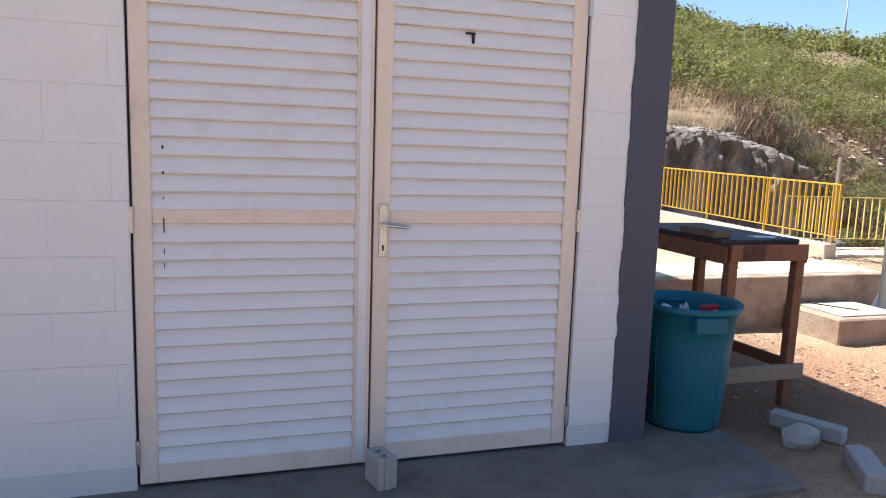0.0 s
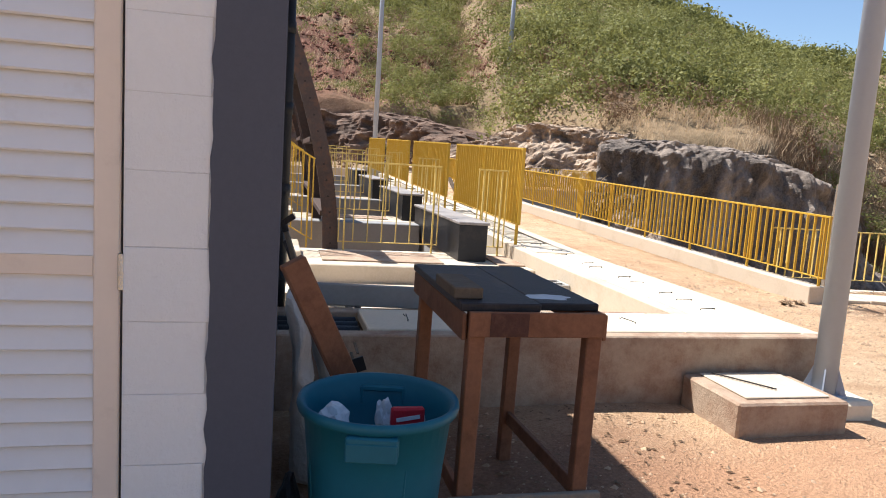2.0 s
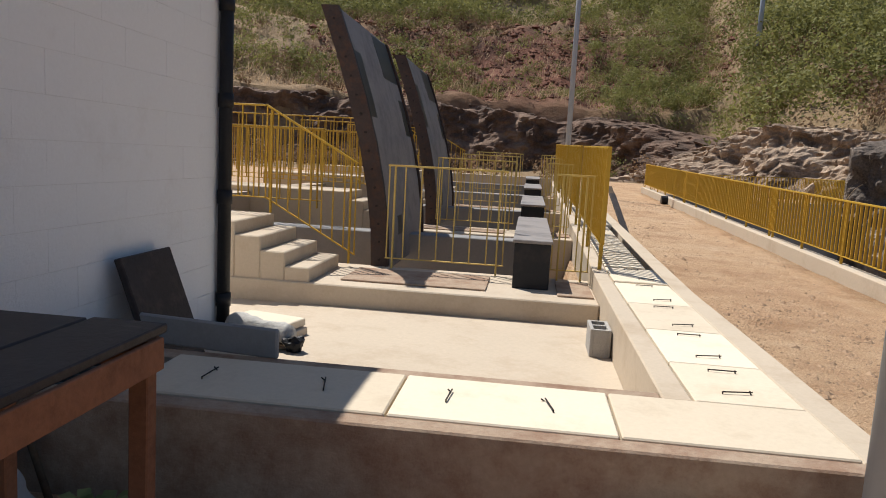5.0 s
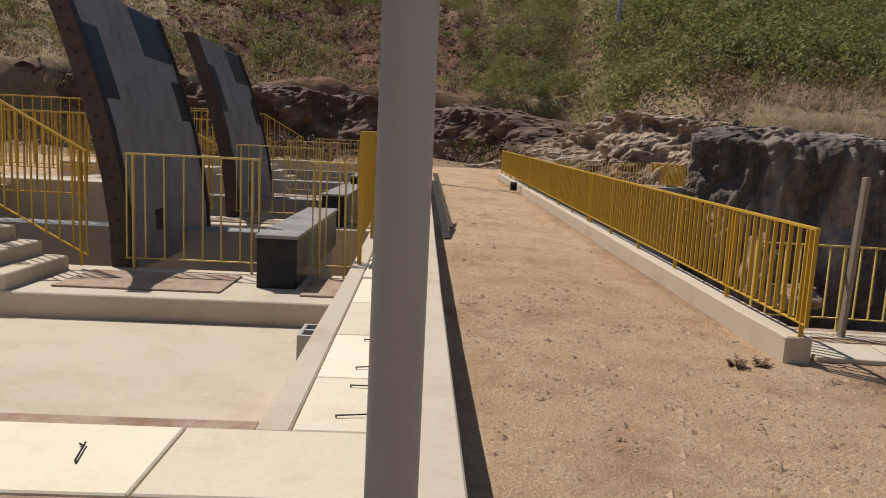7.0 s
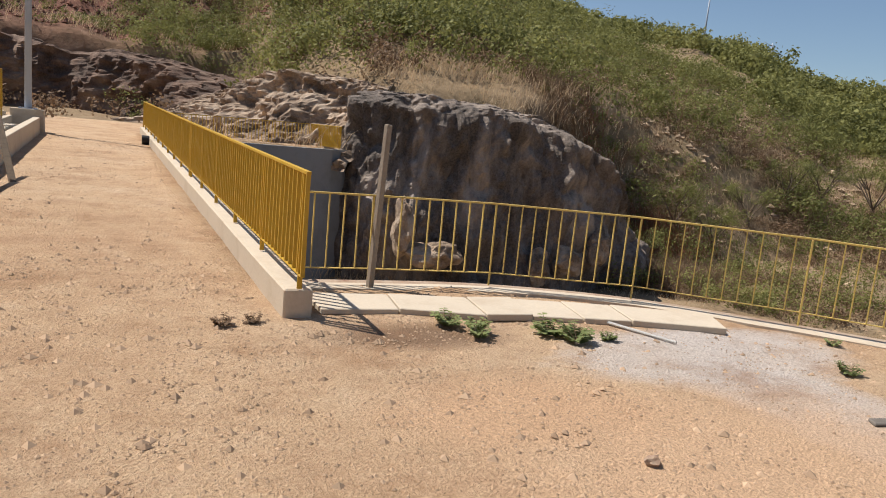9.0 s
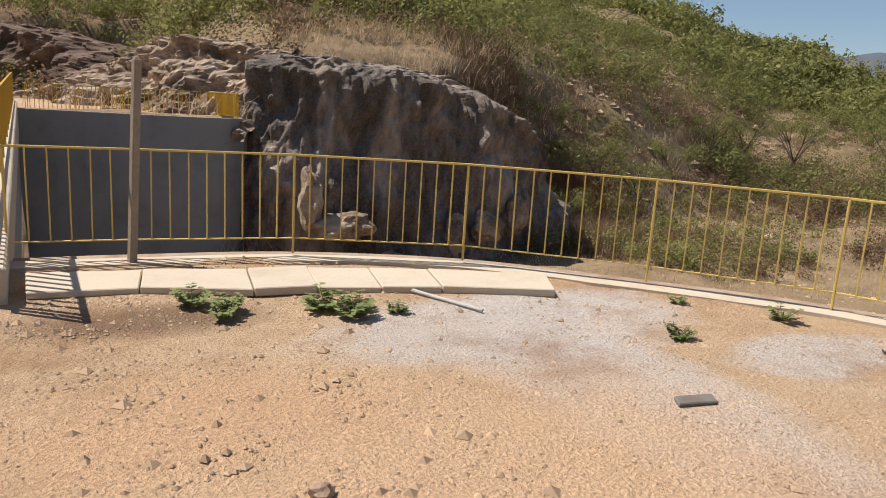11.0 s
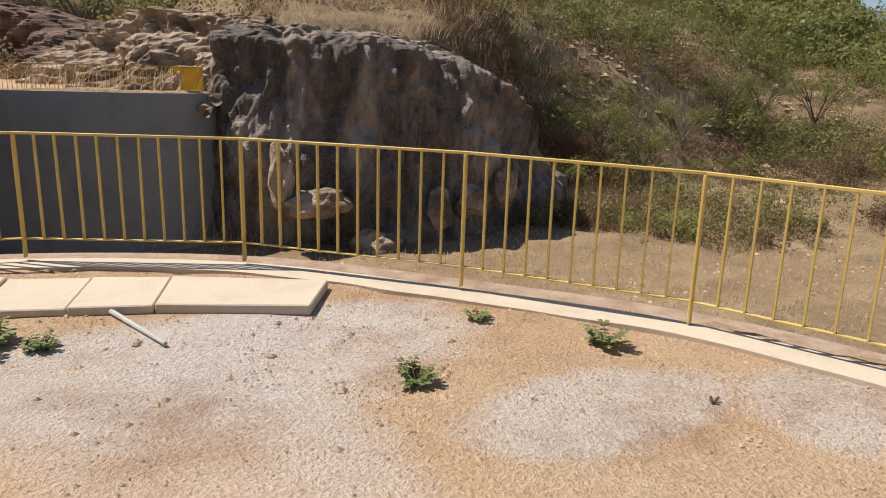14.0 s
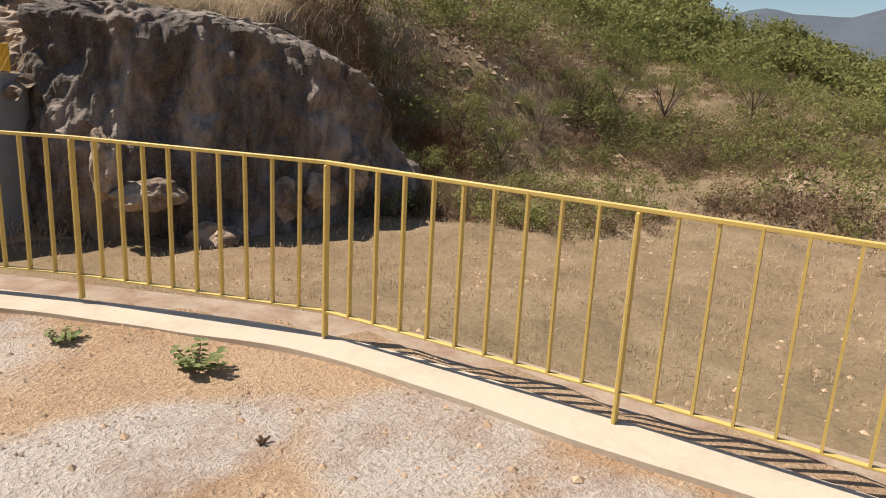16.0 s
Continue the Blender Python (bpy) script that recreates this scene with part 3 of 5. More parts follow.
y0 = 4.69
for xa, xb, hs in ((2.78, 3.83, 2), (3.84, 4.69, 2), (4.70, 5.51, 0)):
    lid(xa, xb, 4.692, 5.18, CH + 0.006, [(xa + (xb - xa) * f, 4.94, 1.4 + 0.3 * k) for k, f in enumerate((0.25, 0.72)[:hs])])
ya = 5.19
for k, yb in enumerate((5.78, 6.50, 7.30, 8.15, 8.92)):
    lid(5.064, 5.506, ya, yb - 0.006, CH + 0.004, [(5.27 + 0.02 * k, ya + 0.13, 0.05), (5.29, yb - 0.13, -0.12)])
    ya = yb
# grated stretches, then lids further up
for g0, g1 in ((8.95, 12.4), (13.4, 16.3), (17.4, 19.5)):
    gr = thing("channel_grate", (5.25, g0, CH + slope(g0)), "concrete grate of narrow bars over the channel", "grate", "channel grates")
    n = int((g1 - g0) / 0.13)
    bar = box(-0.185, 0.185, -0.048, 0.048, -0.05, 0.0, 0.004)
    me = bpy.data.meshes.new("bar")
    bar.to_mesh(me)
    bar.free()
    me.materials.append(CONCRETE_PALE)
    for i in range(n):
        b = new("bar", me)
        b.parent = gr
        y = g0 + 0.13 * i + 0.04
        b.location = (0.0, y - g0, slope(y) - slope(g0) + 0.004)
for yb in (12.42, 16.35, 19.55):
    lid(5.064, 5.506, yb, yb + 0.95, CH + 0.004, [(5.27, yb + 0.2, 0.1), (5.3, yb + 0.75, -0.1)])

# floor of the basin and the kerb of the first bay
tagged(mesh_object("floor_basin", box(0.4, 4.928, 5.302, 7.795, -0.3, 0.085), CONCRETE), "sunlit bare concrete basin floor", "floor", "", "structure")
tagged(mesh_object("wall_channel_end", box(5.0, 5.75, 24.0, 24.5, -0.2, 1.0, 0.01), CONCRETE), "concrete head wall closing the channel", "wall", "", "structure")

# ---- railings ----
BARS = {}


def bar_mesh(w, d, mat):
    if (w, d, mat) not in BARS:
        bm = box(-w / 2, w / 2, -d / 2, d / 2, 0, 1)
        me = bpy.data.meshes.new("bar")
        bm.to_mesh(me)
        bm.free()
        me.materials.append(mat)
        BARS[(w, d, mat)] = me
    return BARS[(w, d, mat)]


def flat_rail(p, q, w, h, bm):
    """A flat bar lying level across its run, w wide and h thick."""
    d = q - p
    m = Matrix.Translation(p) @ Matrix.Rotation(math.atan2(d.y, d.x), 4, "Z") @ Matrix.Rotation(-math.atan2(d.z, math.hypot(d.x, d.y)), 4, "Y")
    return add_box(bm, 0, d.length, -w / 2, w / 2, -h / 2, h / 2, 0.002, m)


def railing(pts, low, high, label, group="", posts=1.5, step=0.11, foot=None, bar=(0.014, 0.03), name="railing", rail=0.026, ends=(True, True), thick=0.028, mat=None):
    """A railing along plan points (x, y, base z): top and bottom rail, upright bars, posts on the ground."""
    mat = mat or YELLOW
    o = Vector(pts[0])
    th = thing(name, o, label, "railing", group)
    top, bot = bmesh.new(), bmesh.new()
    for a, b in zip(pts, pts[1:]):
        a, b = Vector(a), Vector(b)
        d = (b - a).normalized() * 0.01
        flat_rail(a + Vector((0, 0, high)) - d, b + Vector((0, 0, high)) + d, rail * 1.25, rail * 0.85, top)
        flat_rail(a + Vector((0, 0, low)) - d, b + Vector((0, 0, low)) + d, rail * 1.2, rail * 0.5, bot)
        L = (b - a).length
        ang = math.atan2((b - a).y, (b - a).x)
        n = max(1, round(L / step))
        for i in range(n + 1):
            if i == 0 and a != Vector(pts[0]):
                continue
            p = a.lerp(b, i / n)
            ob = new("bar", bar_mesh(*bar, mat))
            ob.parent = th
            ob.location = p + Vector((0, 0, low)) - o
            ob.rotation_euler = (random.uniform(-0.006, 0.006), random.uniform(-0.006, 0.006), ang)
            ob.scale = (1, 1, high - low)
        m = max(1, round(L / posts))
        for i in range(m + 1):
            if i == 0 and a != Vector(pts[0]):
                continue
            if foot is None:
                continue
            if (i == 0 and not ends[0]) or (i == m and b == Vector(pts[-1]) and not ends[1]):
                continue
            inset = 0.06 if ends == (True, True) else 0.0
            p = a.lerp(b, min(max(i / m, inset / L), 1 - inset / L))
            w = thick / 2
            turn = Matrix.Translation(p) @ Matrix.Rotation(ang, 4, "Z")
            part("post", box(-w * 0.62, w * 0.62, -w * 1.25, w * 1.25, foot, high - 0.01, 0.003, turn), mat, th)
    part("top_rail", top, mat, th)
    part("bottom_rail", bot, mat, th)
    return th


# kerb of the road with its long railing
long_wall("wall_retaining_road", 8.25, 8.355, 8.72, 27.1, -5.2, -0.06, CONCRETE_GREY, "grey retaining wall below the road kerb", 28, 0)
long_wall("kerb", 8.17, 8.37, 7.66, 27.5, -0.25, 0.20, CONCRETE, "concrete kerb wall along the dirt road", 28, 0.012)
for ya, yb in ((7.60, 14.2), (14.25, 20.9), (20.95, 27.4)):
    railing([(8.27, ya, 0.20 + slope(ya)), (8.27, yb, 0.20 + slope(yb))], 0.10, 0.79, "yellow painted steel railing on the road kerb", "road kerb railings", 1.35, 0.115, 0.0, (0.014, 0.030))
railing([(8.57, 27.9, 0.42), (13.9, 28.4, 0.5)], 0.08, 0.8, "far yellow steel railing above the retaining wall", "", 1.5, 0.12, 0.0, (0.016, 0.03))
railing([(13.9, 28.4, 0.5), (14.5, 26.7, 0.5)], 0.08, 0.8, "short return of the far yellow railing beside the rock", "", 1.5, 0.065, 0.0, (0.016, 0.03))
# fence round the edge of the terrace
for a, b in zip(FENCE, FENCE[1:]):
    railing([(a[0], a[1], 0.035 - 0.03 * sstep(12.2, 14, a[0])), (b[0], b[1], 0.035 - 0.03 * sstep(12.2, 14, b[0]))], 0.115, 0.735, "yellow painted steel guard railing at the terrace edge", "terrace edge railings", 3.0, 0.122, 0.0, (0.009, 0.022), "guard_railing", 0.018, (True, False), 0.024, YELLOW_FADED)


def strip(name, line, inner, outer, z0, z1, mat, label, category="kerb"):
    """A band along a plan line, offset to both sides."""
    bm = bmesh.new()
    rows = []
    for i, p in enumerate(line):
        a, b = Vector(line[max(0, i - 1)]), Vector(line[min(len(line) - 1, i + 1)])
        d = (b - a).normalized()
        nrm = Vector((d.y, -d.x))
        p = Vector(p)
        q, r = p + nrm * inner, p + nrm * (outer + 0.035 * noise.noise(Vector((p.x * 2.1, p.y * 2.1, 1))))
        rows.append([bm.verts.new((*v, z)) for v, z in ((q, z0), (q, z1), (r, z1), (r, z0))])
    for a, b in zip(rows, rows[1:]):
        for k in range(4):
            bm.faces.new((a[k], b[k], b[(k + 1) % 4], a[(k + 1) % 4]))
    bm.faces.new(rows[0])
    bm.faces.new(rows[-1][::-1])
    bmesh.ops.recalc_face_normals(bm, faces=bm.faces)
    return tagged(mesh_object(name, bm, mat), label, category, "", "structure")


def curve_line(pts, n=6):
    out = []
    P = [Vector((2 * pts[0][0] - pts[1][0], 2 * pts[0][1] - pts[1][1]))] + [Vector(p) for p in pts] + [Vector((2 * pts[-1][0] - pts[-2][0], 2 * pts[-1][1] - pts[-2][1]))]
    for i in range(1, len(P) - 2):
        a, b, c, d = P[i - 1:i + 3]
        for k in range(n):
            t = k / n
            v = 0.5 * ((2 * b) + (c - a) * t + (2 * a - 5 * b + 4 * c - d) * t * t + (3 * b - a - 3 * c + d) * t ** 3)
            out.append((v.x, v.y))
    return out + [tuple(pts[-1])]


EDGE = curve_line(FENCE, 14)
strip("kerb_terrace", EDGE, -0.035, 0.18, -0.3, 0.016, CONCRETE, "curved pale concrete kerb under the terrace railing")
strip("wall_retaining_terrace", EDGE, -0.38, -0.037, -5.4, -0.035, CONCRETE_DIRTY, "earth-stained top of the retaining wall outside the terrace kerb", "wall")
RET = curve_line([(8.38, 27.3), (9.8, 27.0), (11.5, 26.7), (13.0, 26.6), (14.2, 27.0), (15.2, 27.8)])
strip("wall_retaining", RET, -0.15, 0.15, -6.0, 0.50, CONCRETE_GREY, "curved grey rendered retaining wall across the basin", "wall")

# loose paving slabs before the terrace railing
CORN = [((8.45, 7.72), (8.45, 8.22)), ((9.02, 7.66), (9.10, 8.12)), ((9.62, 7.42), (9.72, 7.96)), ((10.00, 7.38), (10.12, 7.92)), ((10.38, 7.26), (10.52, 7.78)), ((10.75, 7.14), (10.90, 7.62)), ((11.43, 6.83), (11.66, 7.22))]
for i, ((a, b), (c, d)) in enumerate(zip(CORN, CORN[1:])):
    bm = bmesh.new()
    z1 = 0.042 + 0.006 * (i % 3)
    ctr = (Vector(a) + Vector(b) + Vector(c) + Vector(d)) / 4
    ring = [ctr + (Vector(p) - ctr) * 0.985 for p in (a, c, d, b)]
    lo = [bm.verts.new((p.x, p.y, 0.0)) for p in ring]
    hi = [bm.verts.new((p.x, p.y, z1)) for p in ring]
    bm.faces.new(hi)
    bm.faces.new(lo[::-1])
    for k in range(4):
        bm.faces.new((lo[k], lo[(k + 1) % 4], hi[(k + 1) % 4], hi[k]))
    bmesh.ops.bevel(bm, geom=bm.edges[:], offset=0.006, segments=1, affect="EDGES")
    tagged(mesh_object("paving_slab", bm, CONCRETE), "pale concrete paving slab lying along the terrace edge", "paving slab", "terrace paving slabs")

# ---- sluice bays ----
PITCH = 3.60
BAYS = range(4)


def bay(k):
    y = 8.82 + PITCH * k
    s = slope(y)
    first = k == 0
    yfront = y - 1.0 if first else y - 0.75
    bm = box(2.0 if not first else 0.4, 4.926, yfront, y + 0.16, -1.2, 0.24 + s, 0.01)
    tagged(mesh_object("bay_deck", bm, CONCRETE), "concrete deck crossing the sluice bay", "deck", "bay decks")
    # cover plates on the deck
    for xa, xb in ((2.75, 4.0), (4.6, 4.9)):
        ob = mesh_object("deck_slab", box(xa, xb, yfront + 0.22, y - 0.1, 0.241 + s, 0.256 + s, 0.003), CONCRETE_DIRTY)
        tagged(ob, "thin concrete slab lying on the deck", "concrete slab", "deck slabs")
    # steps
    st = thing("stairs", (2.53, y - 0.5, 0.24 + s), "bare concrete steps up to the landing", "stairs", "bay stairs")
    ya, x = (yfront + 0.03 if first else y - 0.9), 2.53
    for run, top in ((0.215, 0.36), (0.215, 0.48), (0.225, 0.60), (2.6, 0.715)):
        part("step" if run < 1 else "landing", box(x - run, x, ya, y - 0.05, s - 0.06, top + s, 0.010), CONCRETE, st)
        x -= run + 0.0005
    base = (0.24 + s)
    railing([(2.67, y - 0.02, base), (1.77, y - 0.02, base + 0.50), (-0.3, y - 0.02, base + 0.50)], 0.12, 1.0, "yellow steel hand railing beside the steps", "stair railings", 1.8, 0.125, 0.0, (0.012, 0.014), "railing", 0.022)
    railing([(2.97, y + 0.06, base), (4.10, y + 0.06, base)], 0.10, 0.995, "yellow steel railing across the bay deck", "bay railings", 0.95, 0.16, -0.005, (0.012, 0.014), "railing", 0.022, mat=YELLOW_FADED)
    railing([(4.56, y + 0.06, base), (4.90, y + 0.06, base)], 0.10, 0.995, "short yellow steel railing beside the gate box", "short bay railings", 0.3, 0.13, -0.005, (0.012, 0.014), "railing", 0.022, mat=YELLOW_FADED)
    # gate box
    b0 = y - 0.52
    gb = thing("gate_box", (4.38, b0, base), "black painted steel gate box with a grey lid", "gate box", "gate boxes")
    part("body", box(4.215, 4.53, b0, b0 + 2.55, base - (0.0 if first else 0.0), base + 0.40, 0.008), STEEL_BLACK, gb)
    part("lid", box(4.20, 4.545, b0 - 0.015, b0 + 2.57, base + 0.40, base + 0.43, 0.005), STEEL_GREY, gb, "dusty grey steel lid")
    part("support_wall", box(4.25, 4.50, y + 0.2, b0 + 2.5, -1.2, base, 0.0), CONCRETE_GREY, gb)
    # screen railing on the channel wall
    railing([(4.99, y - 0.20, CH + slope(y)), (4.99, y + 2.85, CH + slope(y + 2.85))], 0.24, 1.10, "yellow steel screen railing on the channel wall", "channel wall railings", 1.4, 0.105, 0.0, (0.014, 0.036))
    # side walls of the bay
    tagged(mesh_object("bay_wall", box(0.5, 4.2, y + 1.55, y + 1.85, -1.2, 0.42 + s, 0.01), CONCRETE_GREY), "grey concrete sill wall inside the sluice bay", "wall", "bay sill walls")


for k in BAYS:
    bay(k)
tagged(mesh_object("wall_bays_west", box(0.2, 0.5, 7.8, 24.0, -1.2, 0.75), CONCRETE), "long concrete wall at the back of the sluice bays", "wall", "", "structure")
tagged(mesh_object("wall_bays_north", box(0.5, 4.92, 23.6, 24.0, -1.2, 0.9), CONCRETE), "end wall of the sluice bays", "wall", "", "structure")
for k in range(3):
    y = 10.9 + PITCH * k
    railing([(-2.6, y, 0.55 + slope(y)), (1.7, y, 0.55 + slope(y))], 0.1, 1.0, "distant yellow steel railing on a landing", "landing railings", 2.0, 0.14, 0.0, (0.016, 0.016))


def radial_gate(y0, y1, z0, z1, xs, label):
    """A curved steel skin plate with side ribs, raised over its bay."""
    g = thing("radial_gate", (xs[0], y0, z0), label, "sluice gate", "raised radial gates")
    n = 24

    def xat(u):
        return lerp_table(list(zip([i / (len(xs) - 1) for i in range(len(xs))], xs)), u)

    def skin(a, b, t0, t1, zlo=0.0, zhi=1.0):
        bm = bmesh.new()
        rows = []
        for i in range(n + 1):
            u = zlo + (zhi - zlo) * i / n
            x, z = xat(u), z0 + (z1 - z0) * u
            rows.append([bm.verts.new((x + dx, y, z)) for dx, y in ((t0, a), (t1, a), (t1, b), (t0, b))])
        for p, q in zip(rows, rows[1:]):
            for k in range(4):
                bm.faces.new((p[k], q[k], q[(k + 1) % 4], p[(k + 1) % 4]))
        bm.faces.new(rows[0])
        bm.faces.new(rows[-1][::-1])
        bmesh.ops.recalc_face_normals(bm, faces=bm.faces)
        return bm

    part("skin_plate", skin(y0 + 0.05, y1 - 0.05, -0.02, 0.0), STEEL_GREY, g, "mottled grey primed steel plate")
    rib = part("side_rib", skin(y0, y0 + 0.05, -0.14, 0.03), STEEL_RUST, g, "dark rusty edge rib with bolts")
    part("side_rib", skin(y1 - 0.05, y1, -0.14, 0.03), STEEL_RUST, g)
    part("seal_strip", skin(y0 + 0.06, y0 + 0.16, 0.001, 0.012), DARK_RUBBER, g, "black rubber side seal")
    for u in (0.18, 0.5, 0.82):
        x, z = xat(u), z0 + (z1 - z0) * u
        part("stiffener", box(x - 0.16, x - 0.02, y0 + 0.06, y1 - 0.06, z - 0.03, z + 0.03, 0.004), STEEL_RUST, g)
    for i in range(14):
        u = 0.05 + 0.9 * i / 13
        x, z = xat(u), z0 + (z1 - z0) * u
        part("bolt", rod((x - 0.055, y0 - 0.014, z), (x - 0.055, y0 + 0.004, z), 0.013, n=6), IRON, rib)
    for ua, ub, ya, yb in ((0.80, 0.99, 0.62, 0.97), (0.55, 0.72, 0.86, 0.97), (0.60, 0.85, 0.06, 0.2), (0.12, 0.2, 0.3, 0.4)):
        part("primer_patch", skin(y0 + (y1 - y0) * ya, y0 + (y1 - y0) * yb, 0.0015, 0.003, ua, ub), STEEL_BLACK, g, "dark touched-up paint patch")
    return g


GX = [2.95, 2.93, 2.87, 2.78, 2.66, 2.52, 2.36]
radial_gate(8.95, 11.3, 0.20, 2.74, GX, "tall curved grey steel sluice gate standing raised over its bay")
radial_gate(12.55, 14.9, 0.30, 2.80, GX, "second curved grey steel sluice gate raised over its bay")

# ---- the double door ----
def louvre_leaf(x0, x1, hinge_left, label):
    y = WY + 0.012
    d = thing("door_leaf", (x0, y, 0.05), label, "door", "double door leaves")
    z0, z1, mid = 0.045, DTOP - 0.01, 0.985
    st = 0.062
    part("frame", box(x0, x0 + st, y, y + 0.035, z0, z1, 0.004), DOOR_CREAM, d)
    part("frame", box(x1 - st, x1, y, y + 0.035, z0, z1, 0.004), DOOR_CREAM, d)
    part("bottom_rail", box(x0 + st, x1 - st, y, y + 0.035, z0, z0 + 0.075, 0.004), DOOR_CREAM, d)
    part("top_rail", box(x0 + st, x1 - st, y, y + 0.035, z1 - 0.075, z1, 0.004), DOOR_WHITE, d)
    part("middle_rail", box(x0 + st, x1 - st, y + 0.004, y + 0.035, mid, mid + 0.052, 0.003), DOOR_CREAM, d)
    bm = bmesh.new()
    L, H = (x1 - x0) - 2 * st, 0.064
    vs = [bm.verts.new(v) for x in (0, L) for v in ((x, -0.008, 0.0), (x, 0.012, H), (x, 0.016, H), (x, -0.003, -0.005))]
    for k in range(4):
        bm.faces.new((vs[k], vs[(k + 1) % 4], vs[4 + (k + 1) % 4], vs[4 + k]))
    bm.faces.new(vs[:4])
    bm.faces.new(vs[4:][::-1])
    bmesh.ops.recalc_face_normals(bm, faces=bm.faces)
    me = bpy.data.meshes.new("louvre_slat")
    bm.to_mesh(me)
    bm.free()
    me.materials.append(DOOR_WHITE)
    for lo, hi in ((z0 + 0.075, mid), (mid + 0.052, z1 - 0.075)):
        n = round((hi - lo) / 0.0625)
        for i in range(n):
            ob = new("louvre_slat", me)
            ob.parent = d
            ob.location = (st, 0.010, lo + (hi - lo) * i / n - 0.05)
            ob.scale = (1, 1, (hi - lo) / n / 0.0615)
    hx = x0 - 0.004 if hinge_left else x1 + 0.004
    for z in (0.17, 1.0, 1.85):
        part("hinge", rod((hx, y - 0.006, z - 0.045), (hx, y - 0.006, z + 0.045), 0.009, n=10), CHROME, d)
    return d, y


LM = 1.06
left, yd = louvre_leaf(DX0 + 0.008, LM - 0.004, True, "white louvred metal door leaf, closed and slightly scuffed")
right, yd = louvre_leaf(LM + 0.004, DX1 - 0.008, False, "white louvred metal door leaf with lever handle, closed")
plate = part("backplate", box(LM + 0.022, LM + 0.056, yd - 0.006, yd - 0.001, 0.86, 1.06, 0.003), CHROME, right, "worn steel lock plate")
part("lever_handle", beam((LM + 0.035, yd - 0.03, 0.985), (LM + 0.135, yd - 0.032, 0.975), 0.022, 0.014, 0.005), CHROME, plate, "chrome lever handle")
part("handle_neck", rod((LM + 0.039, yd - 0.002, 0.985), (LM + 0.039, yd - 0.035, 0.985), 0.009), CHROME, plate)
part("keyhole", box(LM + 0.036, LM + 0.042, yd - 0.0075, yd - 0.0055, 0.885, 0.905), DARK_RUBBER, plate)
part("cover_strip", box(LM - 0.055, LM - 0.02, yd - 0.006, yd - 0.001, 0.06, DTOP - 0.02, 0.002), DOOR_WHITE, left)
for z, w, hgt in ((1.24, 0.006, 0.012), (1.155, 0.006, 0.01), (1.07, 0.004, 0.008), (0.955, 0.004, 0.05), (0.88, 0.003, 0.02), (0.83, 0.003, 0.02)):
    part("scratch", box(DX0 + 0.105, DX0 + 0.105 + w, yd - 0.0015, yd + 0.0005, z, z + hgt), DARK_RUBBER, left)
part("scratch", box(1.40, 1.44, yd + 0.004, yd + 0.0062, 1.70, 1.708), DARK_RUBBER, right)
part("scratch", box(1.425, 1.437, yd + 0.004, yd + 0.0062, 1.66, 1.70), DARK_RUBBER, right)
# dark strips stand in for the shadowed gap between door leaves and wall
bm = box(DX0 + 0.0005, DX0 + 0.006, WY + 0.02, WY + 0.1, 0.046, DTOP)
add_box(bm, DX1 - 0.006, DX1 - 0.0005, WY + 0.02, WY + 0.1, 0.046, DTOP)
add_box(bm, DX0 - 0.006, DX1 + 0.006, WY, WY + 0.1, DTOP - 0.006, DTOP + 0.03)
tagged(mesh_object("door_gap_strips", bm, DARK_RUBBER), "thin dark strips standing in for the shadowed gap round the door leaves", "door frame", "", "structure")

# ---- yard furniture ----
bench = thing("workbench", (3.1, 3.62, 0.0), "rough lumber workbench with a dark stained board top", "table")
BX0, BX1, BY0, BY1, BT = 2.885, 3.355, 3.14, 3.97, 0.848
part("tabletop", box(BX0 - 0.02, (BX0 + BX1) / 2 + 0.02, BY0 + 0.02, BY1, BT, BT + 0.028, 0.004), WOOD_DARK, bench)
part("tabletop", box((BX0 + BX1) / 2 + 0.024, BX1 + 0.005, BY0 + 0.05, BY1 + 0.02, BT, BT + 0.026, 0.004), WOOD_DARK, bench, "dark board splashed with pale paint")
part("paint_splash", crumpled((3.22, 3.3, BT + 0.0262), (0.07, 0.05, 0.0012), 4, 3, 0.5), BAG_WHITE, bench, "pale blue-grey paint splash")
for x, y in ((BX0 + 0.03, BY0 + 0.02), (BX1 - 0.03, BY0 + 0.02), (BX0 + 0.03, BY1 - 0.05), (BX1 - 0.03, BY1 - 0.05)):
    part("leg", beam((x - 0.004, y, -0.02), (x + 0.004, y, BT), 0.048, 0.055, 0.004), WOOD, bench)
part("front_apron", box(BX0, BX1, BY0 - 0.02, BY0 - 0.006, BT - 0.075, BT + 0.008, 0.003), WOOD, bench)
for xa, xb in ((2.955, 3.085),):
    part("oil_stain", box(xa, xb, BY0 - 0.0215, BY0 - 0.02, BT - 0.072, BT + 0.005), OIL_STAIN, bench, "dark oily stain on the plank")
part("rear_apron", box(BX0, BX1, BY1 - 0.03, BY1 - 0.01, BT - 0.09, BT - 0.002, 0.003), WOOD, bench)
part("side_apron", box(BX0 - 0.018, BX0 - 0.003, BY0, BY1 - 0.02, BT - 0.09, BT - 0.002, 0.003), WOOD, bench)
part("side_apron", box(BX1 + 0.003, BX1 + 0.018, BY0, BY1 - 0.02, BT - 0.09, BT - 0.002, 0.003), WOOD, bench)
part("front_stretcher", box(BX0 - 0.03, BX1 + 0.035, BY0 - 0.03, BY0 - 0.008, 0.155, 0.235, 0.003), WOOD_PALE, bench, "weathered pale plank")
